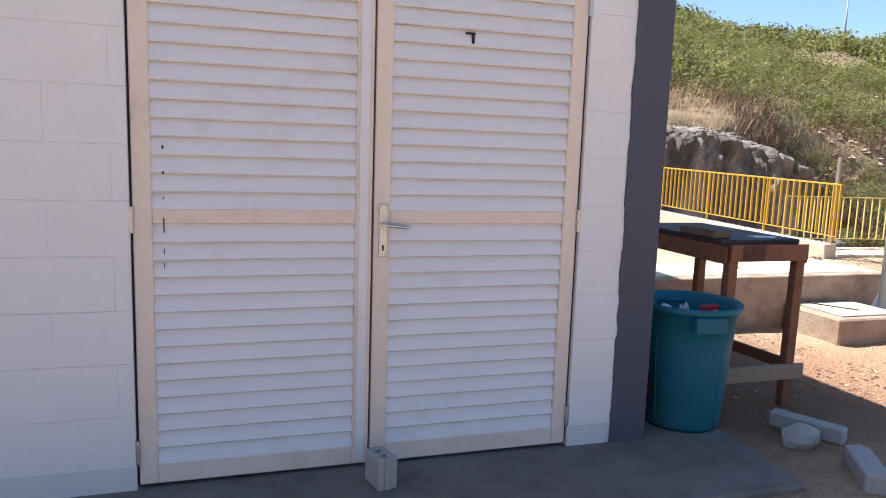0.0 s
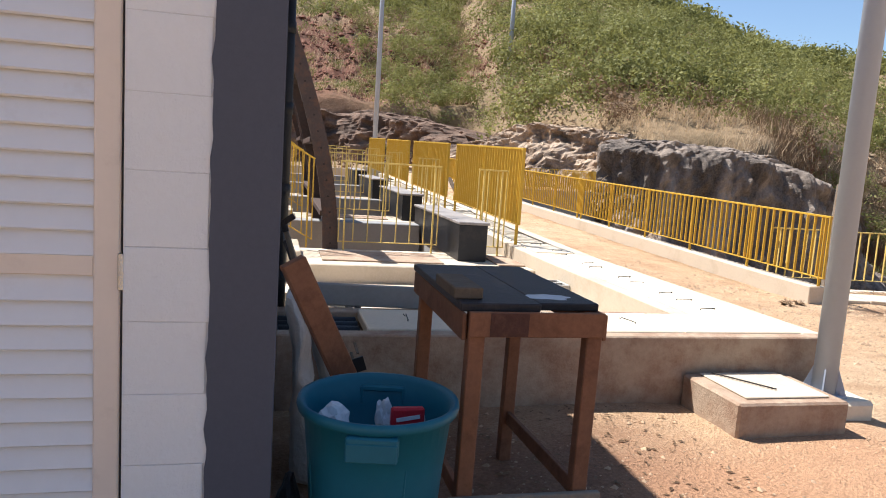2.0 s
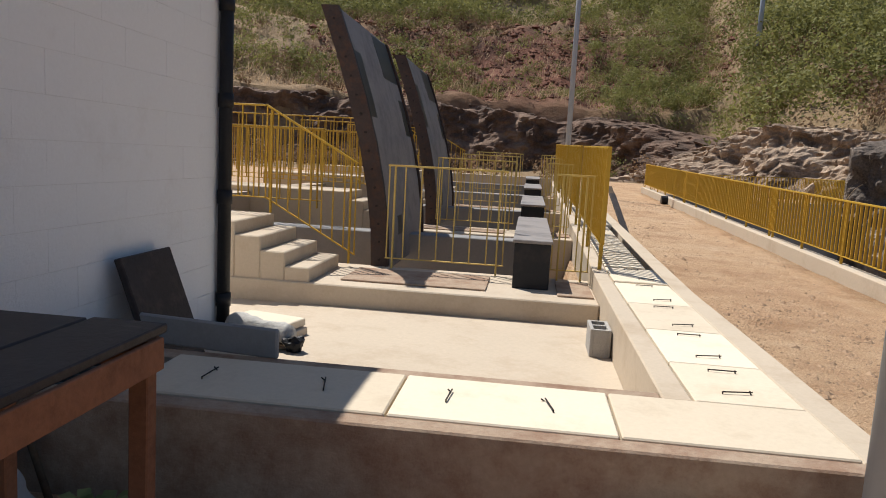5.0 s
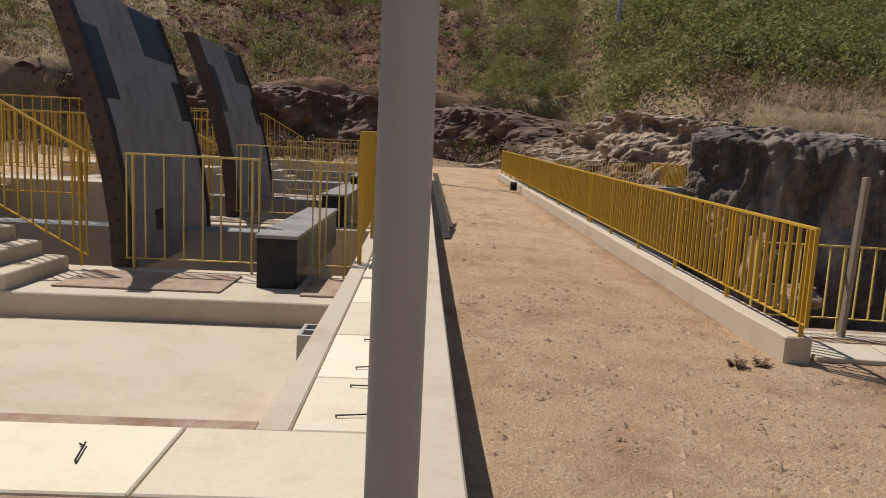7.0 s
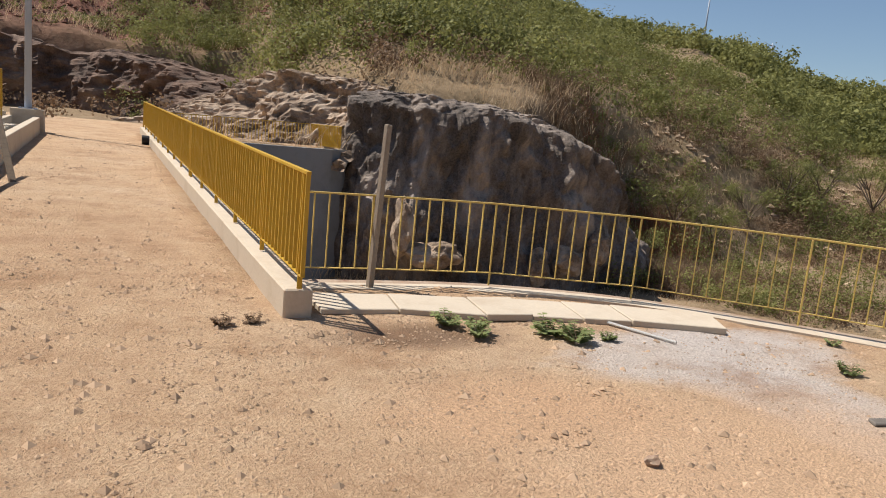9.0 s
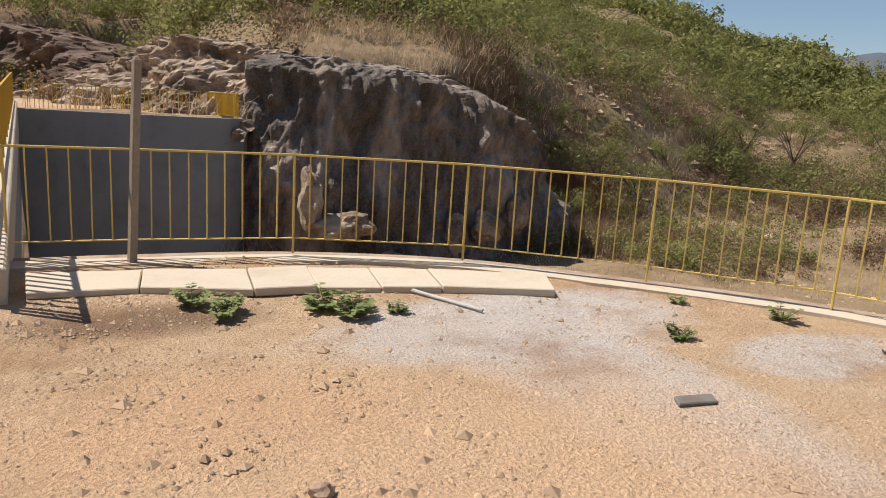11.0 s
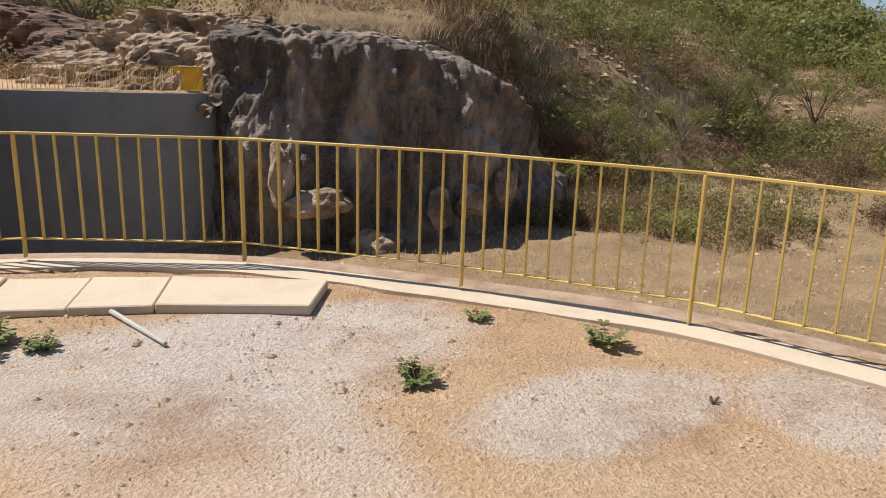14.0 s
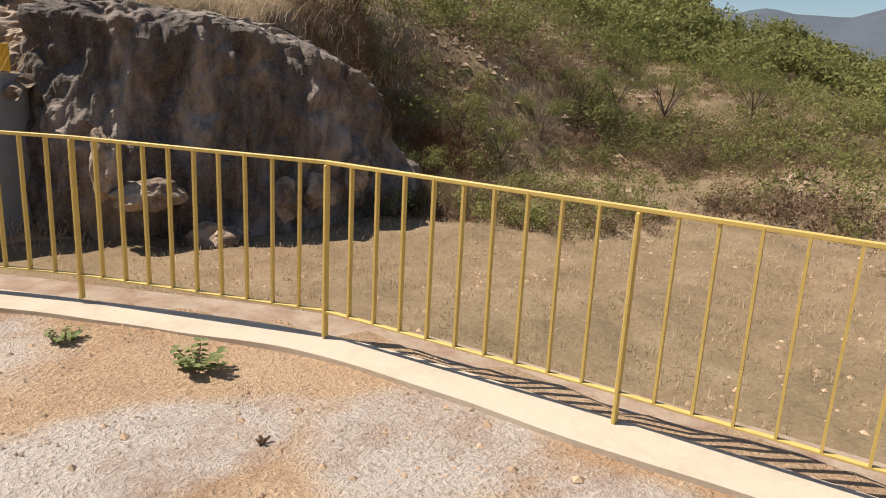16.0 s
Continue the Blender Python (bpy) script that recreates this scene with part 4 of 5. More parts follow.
part("side_stretcher", beam((BX1 - 0.03, BY0 + 0.04, 0.22), (BX1 - 0.03, BY1 - 0.05, 0.20), 0.02, 0.06, 0.003), WOOD, bench)
part("side_stretcher", beam((BX0 + 0.03, BY0 + 0.04, 0.20), (BX0 + 0.03, BY1 - 0.05, 0.20), 0.02, 0.06, 0.003), WOOD, bench)
off = mesh_object("wood_offcut", box(2.855, 2.955, 3.22, 3.50, 0.877, 0.915, 0.004), WOOD_GREY)
tagged(off, "weathered wooden offcut lying on the workbench", "board")

# bin
BC = (2.595, 3.03, 0.033)
bin_ = thing("rubbish_bin", BC, "teal plastic rubbish bin full of litter on the apron", "bin")
part("body", lathe([(r * 1.07, z * 0.97) for r, z in ((0.0, 0.004), (0.15, 0.004), (0.158, 0.0), (0.165, 0.02), (0.19, 0.40), (0.205, 0.565), (0.222, 0.57), (0.226, 0.585), (0.222, 0.60), (0.212, 0.60), (0.200, 0.585), (0.192, 0.50), (0.175, 0.38), (0.0, 0.36))], BC), BIN_TEAL, bin_, "", True)
for a in range(4):
    ang = math.radians(-75 + 90 * a)
    c, s_ = math.cos(ang), math.sin(ang)
    part("panel_rib", beam((BC[0] + 0.175 * c, BC[1] + 0.175 * s_, BC[2] + 0.03), (BC[0] + 0.203 * c, BC[1] + 0.203 * s_, BC[2] + 0.44), 0.006, 0.012, 0.002), BIN_TEAL, bin_)
for ang in (math.radians(-102), math.radians(78)):
    m = Matrix.Translation((BC[0] - 0.012 * math.cos(ang), BC[1] - 0.012 * math.sin(ang), BC[2] + 0.515)) @ Matrix.Rotation(ang, 4, "Z")
    bm = add_box(bmesh.new(), 0.205, 0.258, -0.07, 0.07, 0.015, 0.035, 0.005, m)
    add_box(bm, 0.248, 0.260, -0.07, 0.07, -0.035, 0.02, 0.004, m)
    add_box(bm, 0.205, 0.252, -0.072, -0.062, -0.03, 0.03, 0.003, m)
    add_box(bm, 0.205, 0.252, 0.062, 0.072, -0.03, 0.03, 0.003, m)
    part("handle", bm, BIN_TEAL, bin_)
for i, (dx, dy, dz, size, mat, lab, cat) in enumerate((
        (-0.13, -0.02, 0.54, (0.07, 0.05, 0.09), BAG_WHITE, "crumpled white paper in the bin", "litter"),
        (-0.02, -0.09, 0.48, (0.10, 0.08, 0.06), BAG_WHITE, "crumpled clear plastic bag in the bin", "litter"),
        (0.00, 0.03, 0.46, (0.15, 0.13, 0.06), SACK, "scrunched cardboard scraps in the bin", "litter"),
        (-0.07, -0.03, 0.47, (0.07, 0.06, 0.06), BLUE_WRAP, "blue plastic wrapper in the bin", "litter"),
        (0.03, 0.07, 0.54, (0.035, 0.035, 0.06), BAG_WHITE, "small translucent plastic bottle in the bin", "litter"),
        (0.13, 0.02, 0.52, (0.03, 0.03, 0.045), BAG_WHITE, "white plastic cup in the bin", "litter"))):
    tagged(mesh_object("litter", crumpled((BC[0] + dx, BC[1] + dy, BC[2] + dz - 0.045), tuple(0.8 * v for v in size), 3 + i, 3, 0.5), mat), lab, cat, "litter in the bin")
wrap = mesh_object("drink_wrapper", box(BC[0] + 0.03, BC[0] + 0.13, BC[1] - 0.06, BC[1] - 0.035, BC[2] + 0.50, BC[2] + 0.565, 0.006, m=None), RED_WRAP)
tagged(wrap, "red drink wrapper with a white wavy mark in the bin", "litter")
part("mark", beam((BC[0] + 0.045, BC[1] - 0.0615, BC[2] + 0.53), (BC[0] + 0.115, BC[1] - 0.0615, BC[2] + 0.54), 0.002, 0.012, 0.0005), BAG_WHITE, wrap)
tagged(mesh_object("rubbish_bag", crumpled((2.34, 3.05, 0.2), (0.045, 0.13, 0.17), 21, 3, 0.2), DARK_RUBBER), "black rubbish bag squeezed between bin and wall", "bag")

# leaning things at the side wall
tagged(mesh_object("plank", beam((2.80, 3.52, -0.01), (2.335, 3.36, 0.965), 0.040, 0.085, 0.004), WOOD), "brown plank leaning on the white side wall", "plank")
hoe = thing("hoe", (2.63, 4.5, 0.0), "iron hoe with a thin wooden handle leaning on the wall", "hoe")
part("handle", rod((2.63, 4.50, 0.0), (2.315, 4.49, 0.975), 0.014, 0.011, 10), WOOD_GREY, hoe, "weathered wooden handle", True)
part("socket", rod((2.328, 4.49, 0.935), (2.312, 4.49, 0.985), 0.017, n=10), IRON, hoe)
part("blade", beam((2.31, 4.485, 0.975), (2.365, 4.47, 1.015), 0.012, 0.030, 0.003), IRON, hoe, "dark rusty blade")
board = mesh_object("board", box(-0.02, 0.02, 5.38, 5.86, 0.0, 0.74, 0.006), WOOD_DARK)
board.data.transform(Matrix.Translation((2.60, 0, 0.09)) @ Matrix.Rotation(math.radians(-20), 4, "Y"))
tagged(board, "dark weathered board leaning against the side wall", "board")


def sack(y0, y1, base, head, rise, seed, label):
    """An emptied paper sack slumped against the wall: two creased sheets with a rolled mouth."""
    sk = thing("cement_sack", (base, (y0 + y1) / 2, 0.0), label, "sack", "cement sacks")
    n, m = 26, 30
    bm = bmesh.new()
    rings = []
    for j in range(m + 1):
        v = j / m
        ring = []
        for i in range(n):
            a = 2 * math.pi * i / n
            wide = (y1 - y0) / 2 * (1.0 + 0.10 * math.sin(5 * v + seed) - 0.25 * max(0, v - 0.8) / 0.2)
            fat = 0.030 + 0.055 * (1 - v) ** 2
            c = Vector((base + (head - base) * v ** 0.8, (y0 + y1) / 2 + 0.06 * math.sin(3 * v + seed), 0.01 + rise * v))
            p = c + Vector((math.sin(a) * fat, math.cos(a) * wide, 0))
            q = p * 7 + Vector((seed, seed, 0))
            p += Vector((1, 0.4, 0.3)) * (0.030 * noise.noise(q) + 0.014 * abs(noise.noise(q * 2.7)))
            ring.append(bm.verts.new(p))
        rings.append(ring)
    for r0, r1 in zip(rings, rings[1:]):
        for i in range(n):
            bm.faces.new((r0[i], r0[(i + 1) % n], r1[(i + 1) % n], r1[i]))
    bm.faces.new(rings[0][::-1])
    bm.faces.new(rings[-1])
    bmesh.ops.recalc_face_normals(bm, faces=bm.faces)
    part("paper", bm, SACK, sk)
    return sk


sk = sack(3.70, 4.05, 2.46, 2.36, 0.76, 3, "crumpled paper cement sack standing against the wall")
part("plastic_liner", crumpled((2.42, 3.80, 0.70), (0.03, 0.045, 0.05), 33, 3, 0.6), BLUE_WRAP, sk, "torn blue plastic at the mouth")
sk = sack(3.92, 4.34, 2.68, 2.44, 0.60, 8, "pale empty cement sack with a dark printed mark")
part("printed_mark", beam((2.660, 3.98, 0.395), (2.640, 3.98, 0.455), 0.012, 0.055, 0.001), STEEL_BLACK, sk, "small dark printed square")
for k in range(3):
    part("printed_line", beam((2.655 - 0.012 * k, 4.06, 0.45 - 0.05 * k), (2.655 - 0.012 * k, 4.22, 0.46 - 0.05 * k), 0.012, 0.006, 0.001), WOOD_GREY, sk, "faint printed bar")
for y in (4.74, 4.85, 4.96, 5.07):
    tagged(mesh_object("plastic_pipe", rod((2.31, y, CH - 0.06), (2.755, y + 0.01, CH - 0.065), 0.045, n=16), DARK_RUBBER, smooth=True), "black plastic pipe lying in the open channel end", "pipe", "stacked pipes")
# stacked slabs, tarpaulin and a gutter piece by the corner
for k, (dx, dy) in enumerate(((0, 0), (-0.03, 0.02))):
    slab = mesh_object("thin_slab", box(2.33 + dx, 2.79 + dx, 6.72 + dy, 6.99 + dy, 0.086 + 0.056 * k, 0.139 + 0.056 * k, 0.006), CONCRETE_PALE if k else CONCRETE)
    tagged(slab, "thin concrete slab stacked beside the building corner", "concrete slab", "stacked thin slabs")
    slab.data.transform(Matrix.Translation((2.3, 6.7, 0)) @ Matrix.Rotation(-0.25, 4, "Z") @ Matrix.Translation((-2.3, -6.7, 0)))
tarp = thing("tarpaulin", (2.6, 6.5, 0.086), "bundled dusty grey tarpaulin lying by the corner", "tarpaulin")
bm = rod((2.40, 6.60, 0.20), (2.86, 6.46, 0.17), 0.062, 0.070, 22)
bmesh.ops.subdivide_edges(bm, edges=[e for e in bm.edges if abs(e.verts[0].co.x - e.verts[1].co.x) > 0.2], cuts=14)
for v in bm.verts:
    v.co += Vector((0, 0.4, 1)) * 0.030 * noise.noise(v.co * 9) + Vector((0, 1, 0.5)) * 0.012 * noise.noise(v.co * 24)
part("roll", bm, SACK, tarp, "rolled grey cloth", True)
part("fold", crumpled((2.90, 6.42, 0.135), (0.06, 0.055, 0.055), 52, 3, 0.5), DARK_RUBBER, tarp, "dark folded end")
part("flap", crumpled((2.62, 6.44, 0.12), (0.20, 0.07, 0.035), 57, 3, 0.45), WOOD_GREY, tarp)
gutter = mesh_object("gutter_piece", beam((2.45, 5.40, 0.455), (3.20, 5.30, 0.455), 0.03, 0.14, 0.008), CONCRETE_GREY)
tagged(gutter, "grey concrete gutter offcut standing on the channel wall", "gutter")
pipe = thing("downpipe", (WX + 0.05, WEND - 0.06, 0.0), "black plastic downpipe on the building corner", "pipe")
part("pipe", rod((WX + 0.05, WEND - 0.06, 0.10), (WX + 0.05, WEND - 0.06, WTOP), 0.042, n=18), DARK_RUBBER, pipe, "", True)
for z in (0.3, 0.98, 1.6, 2.2):
    part("socket", rod((WX + 0.05, WEND - 0.06, z), (WX + 0.05, WEND - 0.06, z + 0.09), 0.049, n=18), DARK_RUBBER, pipe, "", True)

# loose masonry
def hollow_block(at, rot, tilt=0.0, s=(0.14, 0.19, 0.29)):
    w, h, L = s
    bm = bmesh.new()
    t = 0.025
    for a in ((-w / 2, -w / 2 + t, -L / 2, L / 2), (w / 2 - t, w / 2, -L / 2, L / 2)):
        add_box(bm, a[0], a[1], a[2], a[3], 0, h, 0.004)
    for yy in (-L / 2, -t / 2, L / 2 - t):
        add_box(bm, -w / 2 + t - 0.001, w / 2 - t + 0.001, yy, yy + t, 0, h - 0.002)
    bmesh.ops.transform(bm, matrix=Matrix.Translation(at) @ Matrix.Rotation(rot, 4, "Z") @ Matrix.Rotation(tilt, 4, "X"), verts=bm.verts)
    return bm


CB = surface("cinder_block", (0.40, 0.38, 0.35), 0.95, 0, 4, 60, 0.15, (0.28, 0.25, 0.22), 0.4, 0.7, 0.008)
tagged(mesh_object("hollow_block", hollow_block((4.85, 7.05, 0.086), 0.0), CB), "grey hollow concrete block standing in the basin", "concrete block")
tagged(mesh_object("broken_block", hollow_block((1.075, 2.72, 0.033), 0.25, 0, (0.075, 0.12, 0.12)), CB), "broken piece of concrete block before the door", "concrete block")
tagged(mesh_object("concrete_block", crumpled((2.99, 2.70, 0.04), (0.085, 0.075, 0.07), 61, 2, 0.25), CB), "broken lump of concrete block on the soil", "concrete block", "broken blocks")
tagged(mesh_object("concrete_block", beam((3.06, 2.95, 0.04), (3.21, 2.66, 0.04), 0.075, 0.075, 0.008), CB), "grey concrete block bar lying on the soil", "concrete block", "broken blocks")
tagged(mesh_object("concrete_block", beam((3.10, 2.50, 0.04), (2.93, 2.24, 0.04), 0.10, 0.08, 0.008), CB), "grey concrete block lying beside the apron", "concrete block", "broken blocks")

# inspection pad and pole
pad = thing("inspection_chamber", (5.0, 4.3, 0.0), "low concrete inspection chamber with a cover slab", "chamber")
part("body", box(4.63, 5.31, 4.05, 4.575, -0.1, 0.185, 0.012), CONCRETE_DIRTY, pad)
part("cover", box(4.72, 5.24, 4.12, 4.55, 0.186, 0.196, 0.004), CONCRETE, pad)
tagged(mesh_object("twig", beam((4.78, 4.52, 0.205), (4.98, 4.22, 0.205), 0.008, 0.008, 0.001), WOOD_DARK), "thin dry twig on the chamber cover", "twig")
pole = thing("lamp_post", (5.445, 4.39, 0.0), "galvanised steel lamp post on a concrete foot", "lamp post")
part("foot", box(5.315, 5.68, 4.24, 4.582, -0.1, 0.11, 0.02), CONCRETE_PALE, pole, "concrete foot block")
plate = part("base_plate", box(5.355, 5.535, 4.30, 4.48, 0.111, 0.126, 0.003), GALV, pole)
part("shaft", rod((5.445, 4.39, 0.126), (5.445, 4.39, 7.5), 0.066, 0.052, 28), GALV, pole, "", True)
for a in range(4):
    ang = math.radians(45 + 90 * a)
    c, s_ = math.cos(ang), math.sin(ang)
    bm = bmesh.new()
    tri = [Vector((0.058, 0, 0)), Vector((0.12, 0, 0)), Vector((0.058, 0, 0.17))]
    lo = [bm.verts.new((v.x, -0.004, v.z)) for v in tri]
    hi = [bm.verts.new((v.x, 0.004, v.z)) for v in tri]
    bm.faces.new(lo)
    bm.faces.new(hi[::-1])
    for k in range(3):
        bm.faces.new((lo[k], hi[k], hi[(k + 1) % 3], lo[(k + 1) % 3]))
    bmesh.ops.recalc_face_normals(bm, faces=bm.faces)
    bmesh.ops.transform(bm, matrix=Matrix.Translation((5.445, 4.39, 0.126)) @ Matrix.Rotation(ang, 4, "Z"), verts=bm.verts)
    part("gusset", bm, GALV, pole)
    part("bolt", rod((5.445 + 0.095 * c, 4.39 + 0.095 * s_, 0.11), (5.445 + 0.095 * c, 4.39 + 0.095 * s_, 0.155), 0.012, n=6), GALV, plate)


def far_pole(x, y, z, h, r, label):
    p = thing("lamp_post", (x, y, z), label, "lamp post", "distant lamp posts")
    part("shaft", rod((x, y, z), (x, y, z + h), r, r * 0.7, 12), GALV, p, "", True)
    part("arm", beam((x - 0.9, y, z + h), (x + 0.9, y, z + h - 0.02), 0.06, 0.06), GALV, p)
    part("base_plate", box(x - 0.2, x + 0.2, y - 0.2, y + 0.2, z - 0.02, z + 0.03), GALV, p)


far_pole(5.38, 24.25, 1.0, 9.5, 0.085, "tall slim galvanised lamp post at the channel end")
far_pole(-12.0, 30.5, slope(30.5), 9.0, 0.085, "tall slim lamp post behind the works")


def utility_pole(x, y, h):
    z = terrain(x, y)
    p = thing("utility_pole", (x, y, z), "slim pale utility pole on the hillside", "utility pole", "utility poles")
    part("shaft", rod((x, y, z - 0.5), (x, y, z + h), 0.16, 0.11, 10), GALV, p, "", True)
    part("crossarm", beam((x - 0.8, y, z + h - 0.5), (x + 0.8, y, z + h - 0.5), 0.1, 0.1), WOOD_GREY, p)


for x, y, h in ((17.0, 46.5, 6.5), (95, 92, 9), (112, 93, 8)):
    utility_pole(x, y, h)
tagged(mesh_object("wooden_post", beam((9.08, 8.47, 0.0), (9.14, 8.49, 1.36), 0.052, 0.05, 0.006), WOOD_PALE), "weathered square wooden post by the railing", "post")
tagged(mesh_object("plank", beam((5.90, 13.0, 0.13), (5.70, 14.4, 0.9), 0.10, 0.03), WOOD_DARK), "dark plank leaning on the channel wall", "plank", "leaning planks")
tagged(mesh_object("plank", beam((6.0, 14.1, 0.15), (5.72, 15.1, 1.0), 0.09, 0.03), WOOD_GREY), "grey plank leaning on the channel wall", "plank", "leaning planks")
tagged(mesh_object("stick", rod((10.54, 7.30, 0.02), (10.74, 6.66, 0.025), 0.014, 0.010, 8), SACK), "pale broken stick lying on the terrace", "stick")
tagged(mesh_object("stone_flake", box(-0.10, 0.09, -0.04, 0.04, 0.0, 0.02, 0.005, Matrix.Translation((10.89, 5.24, 0.003)) @ Matrix.Rotation(-0.25, 4, "Z") @ Matrix.Shear("XZ", 4, (0.35, 0.0))), APRON), "flat grey stone flake on the terrace", "stone")
tagged(mesh_object("stone", crumpled((9.20, 5.20, 0.02), (0.038, 0.03, 0.026), 72, 2, 0.6), CONCRETE_DIRTY), "small brown stone on the soil", "stone")
tagged(mesh_object("pipe_end", rod((8.0, 22.6, 0.5), (8.17, 22.6, 0.5), 0.12, n=14), DARK_RUBBER), "black pipe end by the road kerb", "pipe")

for i, (x, y, z, sx, sy, sz) in enumerate(((17.4, 24.0, -2.7, 0.95, 0.6, 0.45), (16.3, 24.4, -1.9, 0.35, 0.5, 0.9), (21.6, 23.9, -3.1, 0.4, 0.4, 0.6), (22.9, 23.9, -2.9, 0.6, 0.5, 0.55), (24.2, 23.9, -2.4, 0.45, 0.4, 0.6), (19.2, 23.7, -4.2, 0.8, 0.6, 0.5))):
    tagged(mesh_object("boulder", crumpled((x, y + 0.4, z), (sx, sy, sz), 80 + i, 4, 0.45), ROCK_PALE), "pale weathered boulder against the dark rock", "boulder", "pale boulders")

# ---- scattered stuff ----
rng = random.Random(5)


def scatter_stones():
    vs, fs = [], []
    octa = [(1, 0, 0), (-1, 0, 0), (0, 1, 0), (0, -1, 0), (0, 0, 1), (0, 0, -0.6)]
    tri = [(0, 2, 4), (2, 1, 4), (1, 3, 4), (3, 0, 4), (2, 0, 5), (1, 2, 5), (3, 1, 5), (0, 3, 5)]
    for i in range(30000):
        if i < 22000:
            x, y = rng.uniform(5.75, 13.2), rng.uniform(3.6, 9.5)
        elif i < 26000:
            x, y = rng.uniform(3.0, 6.0), rng.uniform(1.6, 4.5)
        else:
            x, y = rng.uniform(5.8, 8.1), rng.uniform(9, 24)
        if outside(x, y) > -0.3 or (4.5 < x < 5.85 and y > 4) or (8.1 < x < 8.45 and y > 7.5):
            continue
        if noise.noise(Vector((x * 0.9, y * 0.9, 6))) < rng.uniform(-0.5, 0.35):
            continue
        s = rng.uniform(0.004, 0.014) * (2.5 if rng.random() < 0.09 else 1)
        s *= 0.62 if x > 10 or x < 5.7 else 1
        k = len(vs)
        z = terrain(x, y)
        for v in octa:
            vs.append((x + v[0] * s * rng.uniform(0.6, 1.4), y + v[1] * s * rng.uniform(0.6, 1.4), z + v[2] * s * 0.7))
        fs += [tuple(k + a for a in f) for f in tri]
    from_lists("gravel", vs, fs, STONE, "small stones scattered over the dry soil", "gravel", "stuff")


scatter_stones()


def bushes(name, places, material, label, leaf, category="shrubs"):
    """Clumps of small leaf blades round uneven crowns."""
    vs, fs = [], []
    for x, y, z, s, n in places:
        lobes = [(rng.gauss(0, 0.45) * s, rng.gauss(0, 0.45) * s, rng.uniform(0.25, 0.8) * s, rng.uniform(0.3, 0.55) * s) for _ in range(5)]
        for i in range(n):
            lx, ly, lz, lr = lobes[i % 5]
            d = Vector((rng.gauss(0, 1), rng.gauss(0, 1), rng.gauss(0, 0.8) + 0.25)).normalized() * lr * rng.uniform(0.55, 1.05)
            p = Vector((x + lx + d.x, y + ly + d.y, z + max(0.0, lz + d.z)))
            out = d.normalized() + Vector((rng.gauss(0, 0.45), rng.gauss(0, 0.45), rng.gauss(0.25, 0.4)))
            a = out.cross(Vector((rng.uniform(-1, 1), rng.uniform(-1, 1), rng.uniform(-1, 1)))).normalized()
            b = out.cross(a).normalized()
            w = leaf * s ** 0.35 * rng.uniform(0.5, 1.3)
            k = len(vs)
            vs += [tuple(p + a * w), tuple(p + b * w * 0.55), tuple(p - a * w * 0.9), tuple(p - b * w * 0.5)]
            fs.append((k, k + 1, k + 2, k + 3))
    return from_lists(name, vs, fs, material, label, category, "stuff")


def hill_places(n, r0, r1, a0, a1, s0, s1, leaves, keep):
    out = []
    while len(out) < n:
        az, r = math.radians(rng.uniform(a0, a1)), math.sqrt(rng.uniform(r0 * r0, r1 * r1))
        x, y = 8 + r * math.sin(az), 3 + r * math.cos(az)
        dens = 0.38 + 1.3 * noise.noise(Vector((x * 0.07, y * 0.07, 11))) + 0.5 * noise.noise(Vector((x * 0.2, y * 0.2, 5)))
        if not keep(x, y, math.degrees(az), r) or rng.random() > dens:
            continue
        s = rng.uniform(s0, s1)
        out.append((x, y, terrain(x, y) - 0.1, s, int(leaves * rng.uniform(0.7, 1.3))))
    return out


def slope_ok(x, y, az, r):
    if az < 11:
        return r > 62 or (r > 48 and rng.random() < 0.2) or (43 < r < 47 and rng.random() < 0.2)
    if az < 42:
        return y > 29.5 and (y > 34 or rng.random() < 0.35)
    return r > 36 and rng.random() < (0.25 if r < 62 else 0.6 if r < 85 else 1.0)


bushes("hill_scrub", hill_places(2300, 30, 85, -35, 82, 0.9, 2.5, 270, slope_ok), LEAF, "green thorn scrub covering the hillside", 0.085)
bushes("far_hill_scrub", hill_places(3300, 75, 132, -38, 82, 1.5, 2.9, 105, slope_ok), LEAF, "dense green scrub near the ridge", 0.20)
bushes("slope_brush", hill_places(900, 33, 62, 42, 78, 0.4, 1.2, 150, lambda x, y, az, r: True), LEAF_DRY, "dry thorny brush on the stony slope", 0.05)
bushes("dry_scrub", hill_places(900, 28, 70, -35, 90, 0.6, 1.4, 110, lambda x, y, az, r: (az < 11 and r > 44) or (az > 30 and r > 32) or y > 31), LEAF_DRY, "leafless dry brush on the slope", 0.09)


def grass(name, places, material, label, h, blades, spread, width=0.012, drift=0.0):
    vs, fs = [], []
    for x, y, z in places:
        for _ in range(blades):
            bx, by = x + rng.gauss(0, spread), y + rng.gauss(0, spread)
            hh = h * rng.uniform(0.5, 1.2)
            lean = Vector((rng.gauss(drift, 0.42), rng.gauss(0, 0.42), 0)) * hh
            w = Vector((rng.uniform(-1, 1), rng.uniform(-1, 1), 0)).normalized() * width
            b = Vector((bx, by, z))
            k = len(vs)
            mid, tip = b + lean * 0.4 + Vector((0, 0, hh * 0.6)), b + lean + Vector((0, 0, hh))
            vs += [tuple(b - w), tuple(b + w), tuple(mid + w * 0.7), tuple(mid - w * 0.7), tuple(tip)]
            fs += [(k, k + 1, k + 2, k + 3), (k + 3, k + 2, k + 4)]
    return from_lists(name, vs, fs, material, label, "grass", "stuff")


